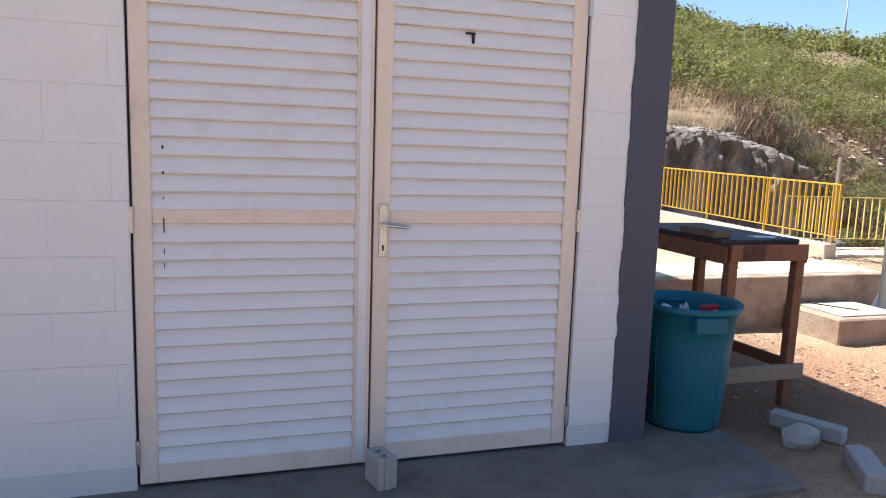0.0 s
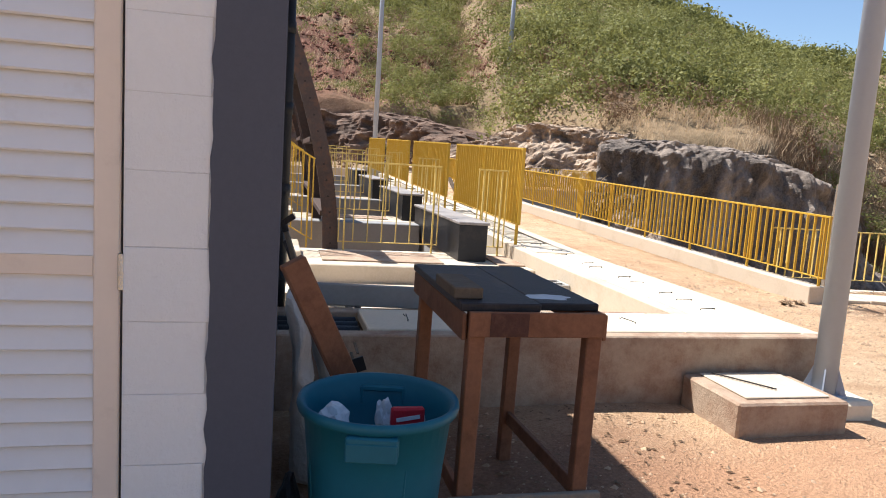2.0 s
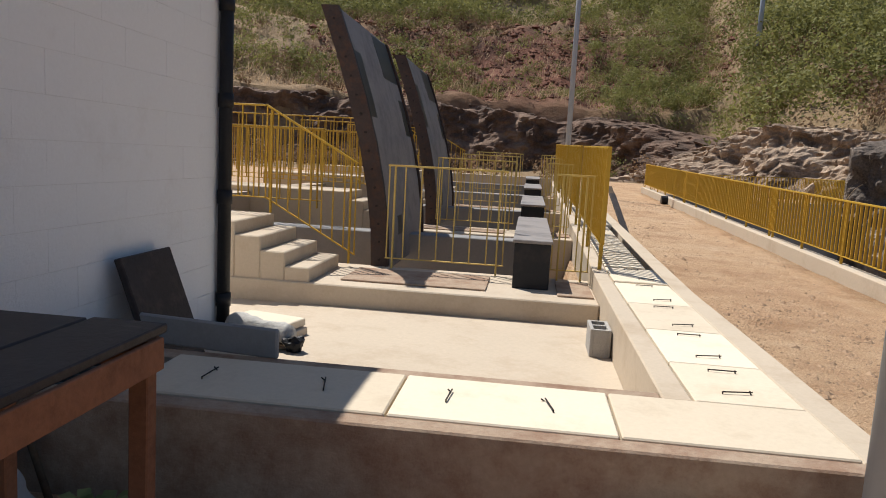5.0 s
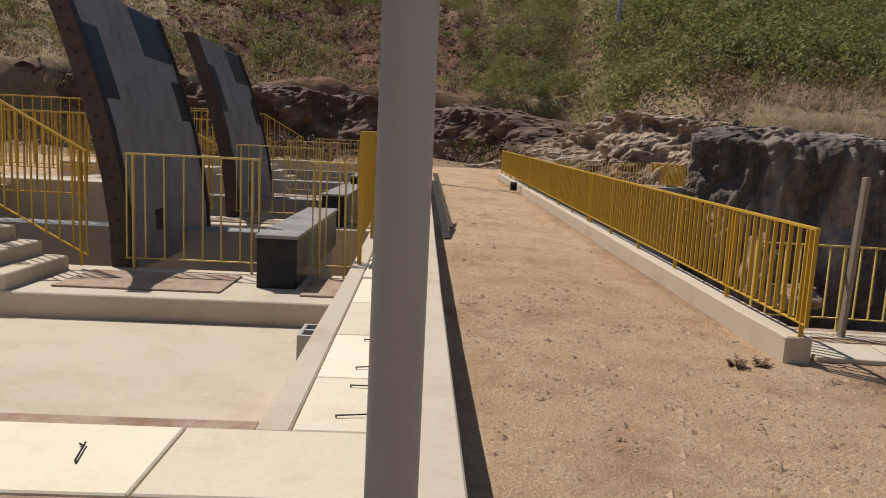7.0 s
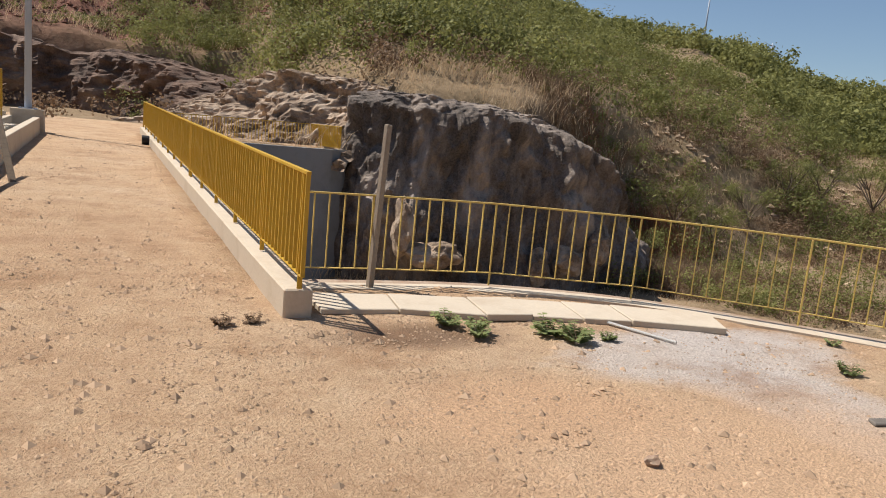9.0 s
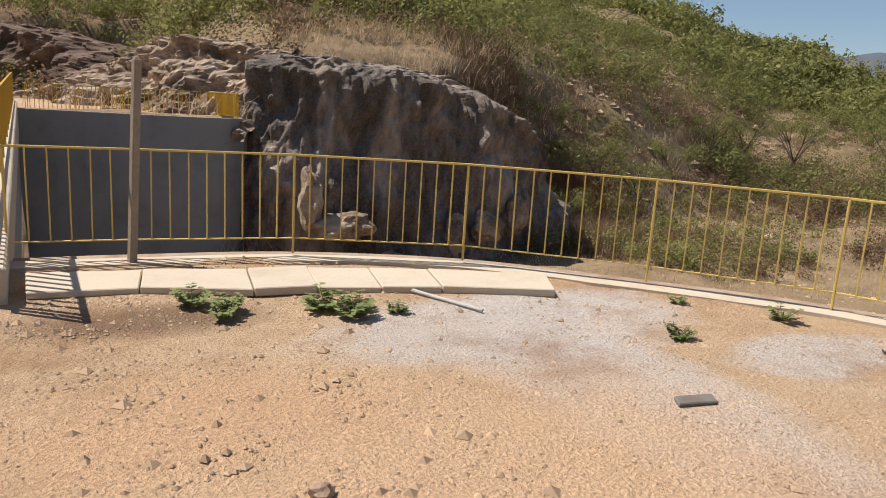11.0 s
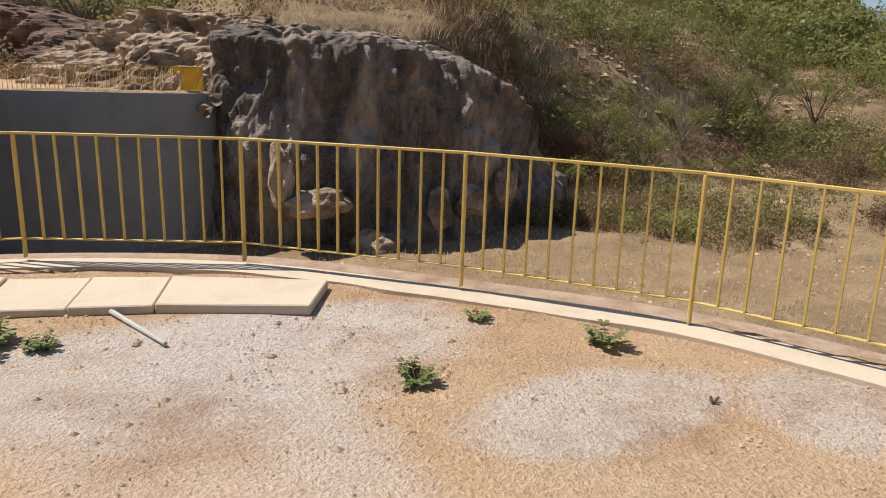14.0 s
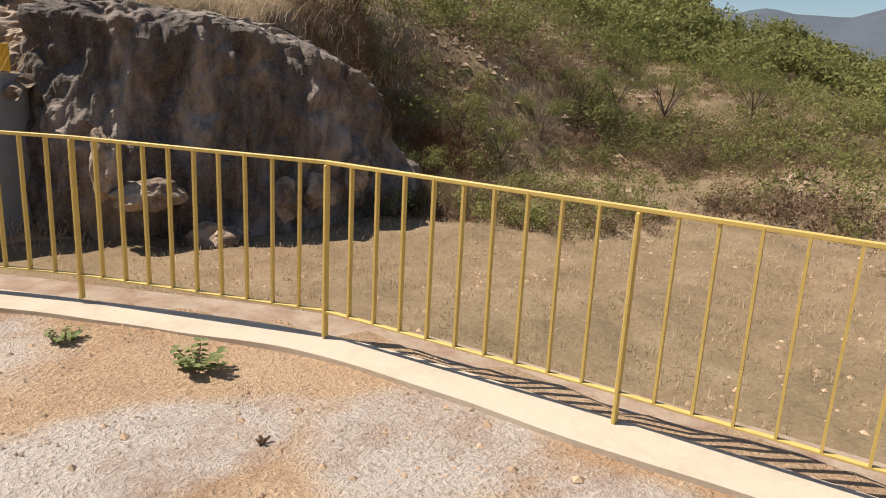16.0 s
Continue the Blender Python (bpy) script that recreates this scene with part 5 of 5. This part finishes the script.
pl = []
for _ in range(900):
    x = rng.uniform(9, 31)
    y = 26.5 + rng.uniform(0, 1) ** 1.6 * 6.5 + max(0, x - 24) * 0.7 + max(0, 13 - x) * 0.8
    if noise.noise(Vector((x * 0.35, y * 0.5, 3))) > rng.uniform(-0.5, 0.15) and rng.random() < 0.08 + sstep(12.5, 18, x):
        pl.append((x, y, terrain(x, y)))
for _ in range(600):
    az, r = math.radians(rng.uniform(-34, 12)), rng.uniform(43, 66)
    x, y = 8 + r * math.sin(az), 3 + r * math.cos(az)
    pl.append((x, y, terrain(x, y)))
grass("dry_grass", pl, GRASS_DRY, "tall straw-coloured dry grass along the rock crest", 0.7, 14, 0.55, 0.010, 0.35)
pl = []
for _ in range(160):
    x = rng.uniform(24.5, 31)
    y = rng.uniform(23.5, 31)
    if x + y > 51:
        pl.append((x, y, terrain(x, y)))
grass("red_grass", pl, LEAF_DRY, "reddish dry grass hanging beside the rock", 1.3, 30, 0.35, 0.012, -0.2)
pl = []
for _ in range(2600):
    x, y = rng.uniform(14.5, 52), rng.uniform(2, 32)
    if outside(x, y) > 2:
        pl.append((x, y, terrain(x, y)))
grass("basin_grass", pl, GRASS_DRY, "sparse dry grass over the basin floor", 0.16, 10, 0.3, 0.010)


def weed(x, y, s, n, label, mat=LEAF_WEED):
    """A low plant: stems with paired leaves lying close to the soil."""
    w = thing("weed", (x, y, 0.0), label, "weed", "terrace weeds")
    s *= 0.66
    bm = bmesh.new()
    stems = bmesh.new()
    for i in range(n):
        a = 2 * math.pi * i / n + rng.uniform(-0.3, 0.3)
        L = s * 0.75 * rng.uniform(0.6, 1.1)
        tip = Vector((x + math.cos(a) * L, y + math.sin(a) * L, 0.01 + s * rng.uniform(0.15, 0.7)))
        rod((x, y, 0.0), tip, 0.003, 0.002, 4, stems)
        for j in range(5):
            p = Vector((x, y, 0.0)).lerp(tip, 0.3 + 0.18 * j)
            for sgn in (-1, 1):
                d = Vector((math.cos(a + sgn * 1.1), math.sin(a + sgn * 1.1), rng.uniform(-0.1, 0.5))) * s * 0.30
                u = d.cross(Vector((0, 0, 1))).normalized() * s * 0.16
                q = [p, p + d * 0.5 + u, p + d + Vector((0, 0, -0.008)), p + d * 0.5 - u]
                bm.faces.new([bm.verts.new(v) for v in q])
    tagged(part("leaves", bm, mat, w), kind="stuff")
    tagged(part("stalk_tangle", stems, LEAF_DRY, w), kind="stuff")


weed(11.55, 5.92, 0.15, 12, "leafy green weed growing from the terrace soil")
weed(12.15, 6.45, 0.12, 8, "small flat weed on the terrace soil")
weed(12.50, 5.93, 0.17, 9, "sprawling grey-green weed on the terrace soil")
weed(12.48, 5.30, 0.04, 4, "tiny dry weed on the terrace soil", LEAF_DRY)
for x, y, s in ((9.25, 7.35, 0.17), (9.42, 7.2, 0.15), (9.35, 7.05, 0.13), (9.92, 7.05, 0.2), (10.02, 6.85, 0.18), (10.1, 7.0, 0.15), (10.28, 6.85, 0.1)):
    weed(x, y, s * 1.15, 15, "clump of low green weeds by the paving slabs")
for x, y, s in ((7.75, 7.5, 0.14), (7.95, 7.55, 0.12)):
    weed(x, y, s, 9, "half-dry weeds at the foot of the kerb", LEAF_DRY)
weed(2.95, 4.25, 0.3, 14, "leafy green plant growing beside the workbench")

# scree, scrub and litter
vs, fs = [], []
for i in range(4200):
    az, r = math.radians(rng.uniform(-22, 11)), rng.uniform(44, 64)
    x, y = 8 + r * math.sin(az), 3 + r * math.cos(az)
    s = rng.uniform(0.06, 0.20) * (2.0 if rng.random() < 0.08 else 1)
    k, z = len(vs), terrain(x, y)
    for v in ((1, 0, 0), (-1, 0, 0), (0, 1, 0), (0, -1, 0), (0, 0, 0.8), (0, 0, -0.6)):
        vs.append((x + v[0] * s * rng.uniform(0.6, 1.4), y + v[1] * s * rng.uniform(0.6, 1.4), z + v[2] * s))
    fs += [tuple(k + a for a in f) for f in ((0, 2, 4), (2, 1, 4), (1, 3, 4), (3, 0, 4), (2, 0, 5), (1, 2, 5), (3, 1, 5), (0, 3, 5))]
from_lists("scree", vs, fs, surface("red_scree", (0.17, 0.075, 0.05), 0.95, 0, 0.6, 8, 0.35, (0.30, 0.2, 0.14), 0.5, 0.5, 0.02, "island"), "dark red broken stones on the bank", "scree", "stuff")
pl = []
for _ in range(230):
    x, y = rng.uniform(8.5, 17), rng.uniform(38, 62)
    pl.append((x, y, terrain(x, y) - 0.1, rng.uniform(0.6, 1.6), 220))
for _ in range(190):
    az, r = math.radians(rng.uniform(-36, 6)), rng.uniform(43.5, 62)
    x, y = 8 + r * math.sin(az), 3 + r * math.cos(az)
    pl.append((x, y, terrain(x, y) - 0.1, rng.uniform(0.4, 1.1), 200))
bushes("bank_scrub", pl, LEAF, "green shrubs on the bank above the cutting", 0.07)
vs, fs = [], []
for i in range(420):
    x, y = rng.uniform(2.45, 4.4), rng.uniform(3.2, 4.55)
    a, s = rng.uniform(0, 6.3), rng.uniform(0.006, 0.025)
    dx, dy, z, k = math.cos(a) * s, math.sin(a) * s, terrain(x, y) + 0.004, len(vs)
    vs += [(x - dx, y - dy, z), (x - dy * 0.4, y + dx * 0.4, z + s * 0.3), (x + dx, y + dy, z), (x + dy * 0.4, y - dx * 0.4, z + 0.003)]
    fs.append((k, k + 1, k + 2, k + 3))
from_lists("leaf_litter", vs, fs, LEAF_DRY, "dry leaves and scraps on the soil under the bench", "leaf litter", "stuff")

# stony slope beyond the basin: brush, grass, broken rock and small thorn trees
def east_slope(n, a0, a1, r0, r1):
    out = []
    for _ in range(n):
        az, r = math.radians(rng.uniform(a0, a1)), rng.uniform(r0, r1)
        x, y = 8 + r * math.sin(az), 3 + r * math.cos(az)
        if terrain(x, y) > -3.6:
            out.append((x, y, terrain(x, y)))
    return out


bushes("slope_shrubs", [(x, y, z - 0.1, rng.uniform(0.5, 1.9), 330) for x, y, z in east_slope(300, 33, 74, 30, 72)], LEAF, "grey-green thorn shrubs on the stony slope", 0.06)
bushes("slope_dry_brush", [(x, y, z - 0.1, rng.uniform(0.4, 1.1), 170) for x, y, z in east_slope(620, 33, 74, 30, 70)], LEAF_DRY, "leafless brown brush on the stony slope", 0.05)
grass("slope_grass", east_slope(1500, 33, 76, 30, 75), GRASS_DRY, "pale dry grass between the slope stones", 0.5, 14, 0.4, 0.011, -0.2)
grass("russet_grass", [p for p in east_slope(420, 35, 46, 28.5, 37)], surface("russet_stalks", (0.30, 0.13, 0.075), 0.8, 0, 0.5, 20, 0.3), "reddish dry grass beside the dark rock", 1.3, 22, 0.4, 0.011, -0.5)
vs, fs = [], []
for x, y, z in east_slope(4200, 36, 80, 31, 78):
    if noise.noise(Vector((x * 0.16, y * 0.16, 2))) < rng.uniform(-0.35, 0.3):
        continue
    q, k = rng.uniform(0.08, 0.36), len(vs)
    for v in ((1, 0.2, 0), (-1, -0.1, 0.1), (0.1, 1, 0), (0, -1, 0.1), (0.2, 0, 0.7), (0, 0, -0.6)):
        vs.append((x + v[0] * q * rng.uniform(0.6, 1.5), y + v[1] * q * rng.uniform(0.6, 1.4), z + v[2] * q * rng.uniform(0.7, 1.2)))
    fs += [tuple(k + a for a in f) for f in ((0, 2, 4), (2, 1, 4), (1, 3, 4), (3, 0, 4), (2, 0, 5), (1, 2, 5), (3, 1, 5), (0, 3, 5))]
from_lists("slope_stones", vs, fs, surface("pale_slope_stone", (0.40, 0.29, 0.19), 0.95, 0, 0.8, 12, 0.3, (0.2, 0.13, 0.09), 0.5, 0.5, 0.03, "island"), "pale broken stones lying on the slope", "stones", "stuff")


def thorn_tree(x, y, h, seed):
    z = terrain(x, y)
    tr = thing("thorn_tree", (x, y, z), "small feathery green thorn tree with a forked trunk", "tree", "thorn trees")
    r = random.Random(seed)
    wood, tips = bmesh.new(), []
    for i in range(6):
        a = 2 * math.pi * i / 6 + r.uniform(-0.4, 0.4)
        fork = Vector((x + 0.06 * math.cos(a), y + 0.06 * math.sin(a), z + h * 0.22))
        mid = fork + Vector((math.cos(a) * h * 0.20, math.sin(a) * h * 0.20, h * 0.30))
        rod((x, y, z - 0.1), fork, 0.05 * h / 2, 0.035 * h / 2, 7, wood)
        rod(fork, mid, 0.03 * h / 2, 0.018 * h / 2, 6, wood)
        for _ in range(4):
            b = a + r.uniform(-0.9, 0.9)
            tip = mid + Vector((math.cos(b) * h * r.uniform(0.1, 0.35), math.sin(b) * h * r.uniform(0.1, 0.35), h * r.uniform(0.05, 0.4)))
            rod(mid, tip, 0.016 * h / 2, 0.006 * h / 2, 5, wood)
            tips.append(tip)
    part("trunk", wood, WOOD_GREY, tr, "forked brown trunk and limbs")
    vs, fs = [], []
    for tip in tips:
        for _ in range(110):
            d = Vector((r.gauss(0, 1), r.gauss(0, 1), r.gauss(0, 0.55))) * h * 0.085
            o = d.normalized() + Vector((r.gauss(0, 0.5), r.gauss(0, 0.5), r.gauss(0.3, 0.4)))
            u = o.cross(Vector((r.uniform(-1, 1), r.uniform(-1, 1), r.uniform(-1, 1)))).normalized()
            v = o.cross(u).normalized()
            w, k, p = r.uniform(0.02, 0.055), len(vs), tip + d - Vector((x, y, z))
            vs += [tuple(p + u * w), tuple(p + v * w * 0.5), tuple(p - u * w), tuple(p - v * w * 0.5)]
            fs.append((k, k + 1, k + 2, k + 3))
    me = bpy.data.meshes.new("crown")
    me.from_pydata(vs, [], fs)
    me.materials.append(LEAF)
    crown = new("crown", me)
    crown.parent = tr


for x, y, h, seed in ((54.0, 33.0, 4.0, 1), (35.0, 28.7, 2.4, 2), (29.6, 28.2, 2.4, 3), (50.0, 34.0, 3.4, 4), (33.5, 30.0, 2.8, 5), (45.8, 33.5, 3.0, 6), (40.0, 31.0, 2.6, 7), (60.0, 30.0, 3.4, 8)):
    thorn_tree(x, y, h, seed)

# brush and rubble round the basin
pl = []
for _ in range(150):
    x, y = rng.uniform(25, 36), rng.uniform(19, 34)
    if x + y > 50 and y > 44 - x:
        pl.append((x, y, terrain(x, y) - 0.1, rng.uniform(0.5, 1.3), 240))
for _ in range(70):
    x, y = rng.uniform(32, 60), rng.uniform(6, 30)
    pl.append((x, y, terrain(x, y) - 0.1, rng.uniform(0.4, 1.2), 200))
bushes("basin_scrub", pl, LEAF, "green shrubs at the foot of the slope", 0.06)
pl = []
for _ in range(330):
    x, y = rng.uniform(24.5, 35), rng.uniform(18, 33)
    if x + y > 50:
        pl.append((x, y, terrain(x, y) - 0.1, rng.uniform(0.4, 1.0), 200))
for _ in range(120):
    x, y = rng.uniform(34, 60), rng.uniform(4, 34)
    pl.append((x, y, terrain(x, y) - 0.1, rng.uniform(0.3, 0.8), 120))
bushes("basin_dry_brush", pl, LEAF_DRY, "dry reddish brush beside the rock", 0.05)
vs, fs = [], []
for i in range(5200):
    x, y = rng.uniform(15, 62), rng.uniform(1, 38)
    if (y > 23 and x < 29) or outside(x, y) < 2 or rng.random() > 0.45 + 1.6 * noise.noise(Vector((x * 0.2, y * 0.2, 9))):
        continue
    s = rng.uniform(0.02, 0.10)
    k, z = len(vs), terrain(x, y)
    for v in ((1, 0, 0), (-1, 0, 0), (0, 1, 0), (0, -1, 0), (0, 0, 0.7), (0, 0, -0.6)):
        vs.append((x + v[0] * s * rng.uniform(0.6, 1.4), y + v[1] * s * rng.uniform(0.6, 1.4), z + v[2] * s))
    fs += [tuple(k + a for a in f) for f in ((0, 2, 4), (2, 1, 4), (1, 3, 4), (3, 0, 4), (2, 0, 5), (1, 2, 5), (3, 1, 5), (0, 3, 5))]
from_lists("rubble", vs, fs, STONE, "pale rubble scattered over the basin floor", "rubble", "stuff")

# ---- blocks of the walls ----
def block_mesh(L):
    bm = box(0, L, 0, 0.02, 0, 0.1868, 0.0010)
    me = bpy.data.meshes.new("block")
    bm.to_mesh(me)
    bm.free()
    me.materials.append(PAINT_WHITE)
    return me


BM = {}


def courses(wall, along, a0, a1, face, z0, z1, spans=None):
    course, unit = 0.1885, 0.394
    k = 0
    z = z0
    while z < z1 - 0.05:
        p = a0 - (unit / 2 if k % 2 else 0)
        while p < a1 - 0.01:
            s, e = max(p, a0), min(p + unit, a1)
            if e - s > 0.03:
                L = round(e - s - 0.0004, 4)
                if L not in BM:
                    BM[L] = block_mesh(L)
                ob = new("block", BM[L])
                ob.parent = wall
                off = rng.uniform(-0.0012, 0.0012)
                if along == "x":
                    ob.location = (s + 0.0006, face + off, z + 0.002)
                else:
                    ob.location, ob.rotation_euler = (face - off, s + 0.0006, z + 0.002), (0, 0, math.pi / 2)
            p += unit
        z += course
        k += 1


courses(wall_south, "x", -1.6, DX0 - 0.001, WY, 0.120, WTOP - 0.05)
courses(wall_south, "x", DX1 + 0.001, 2.123, WY, 0.120, WTOP - 0.05)
courses(wall_east, "y", WY + 0.142, WEND, WX, 0.02, 2.25)
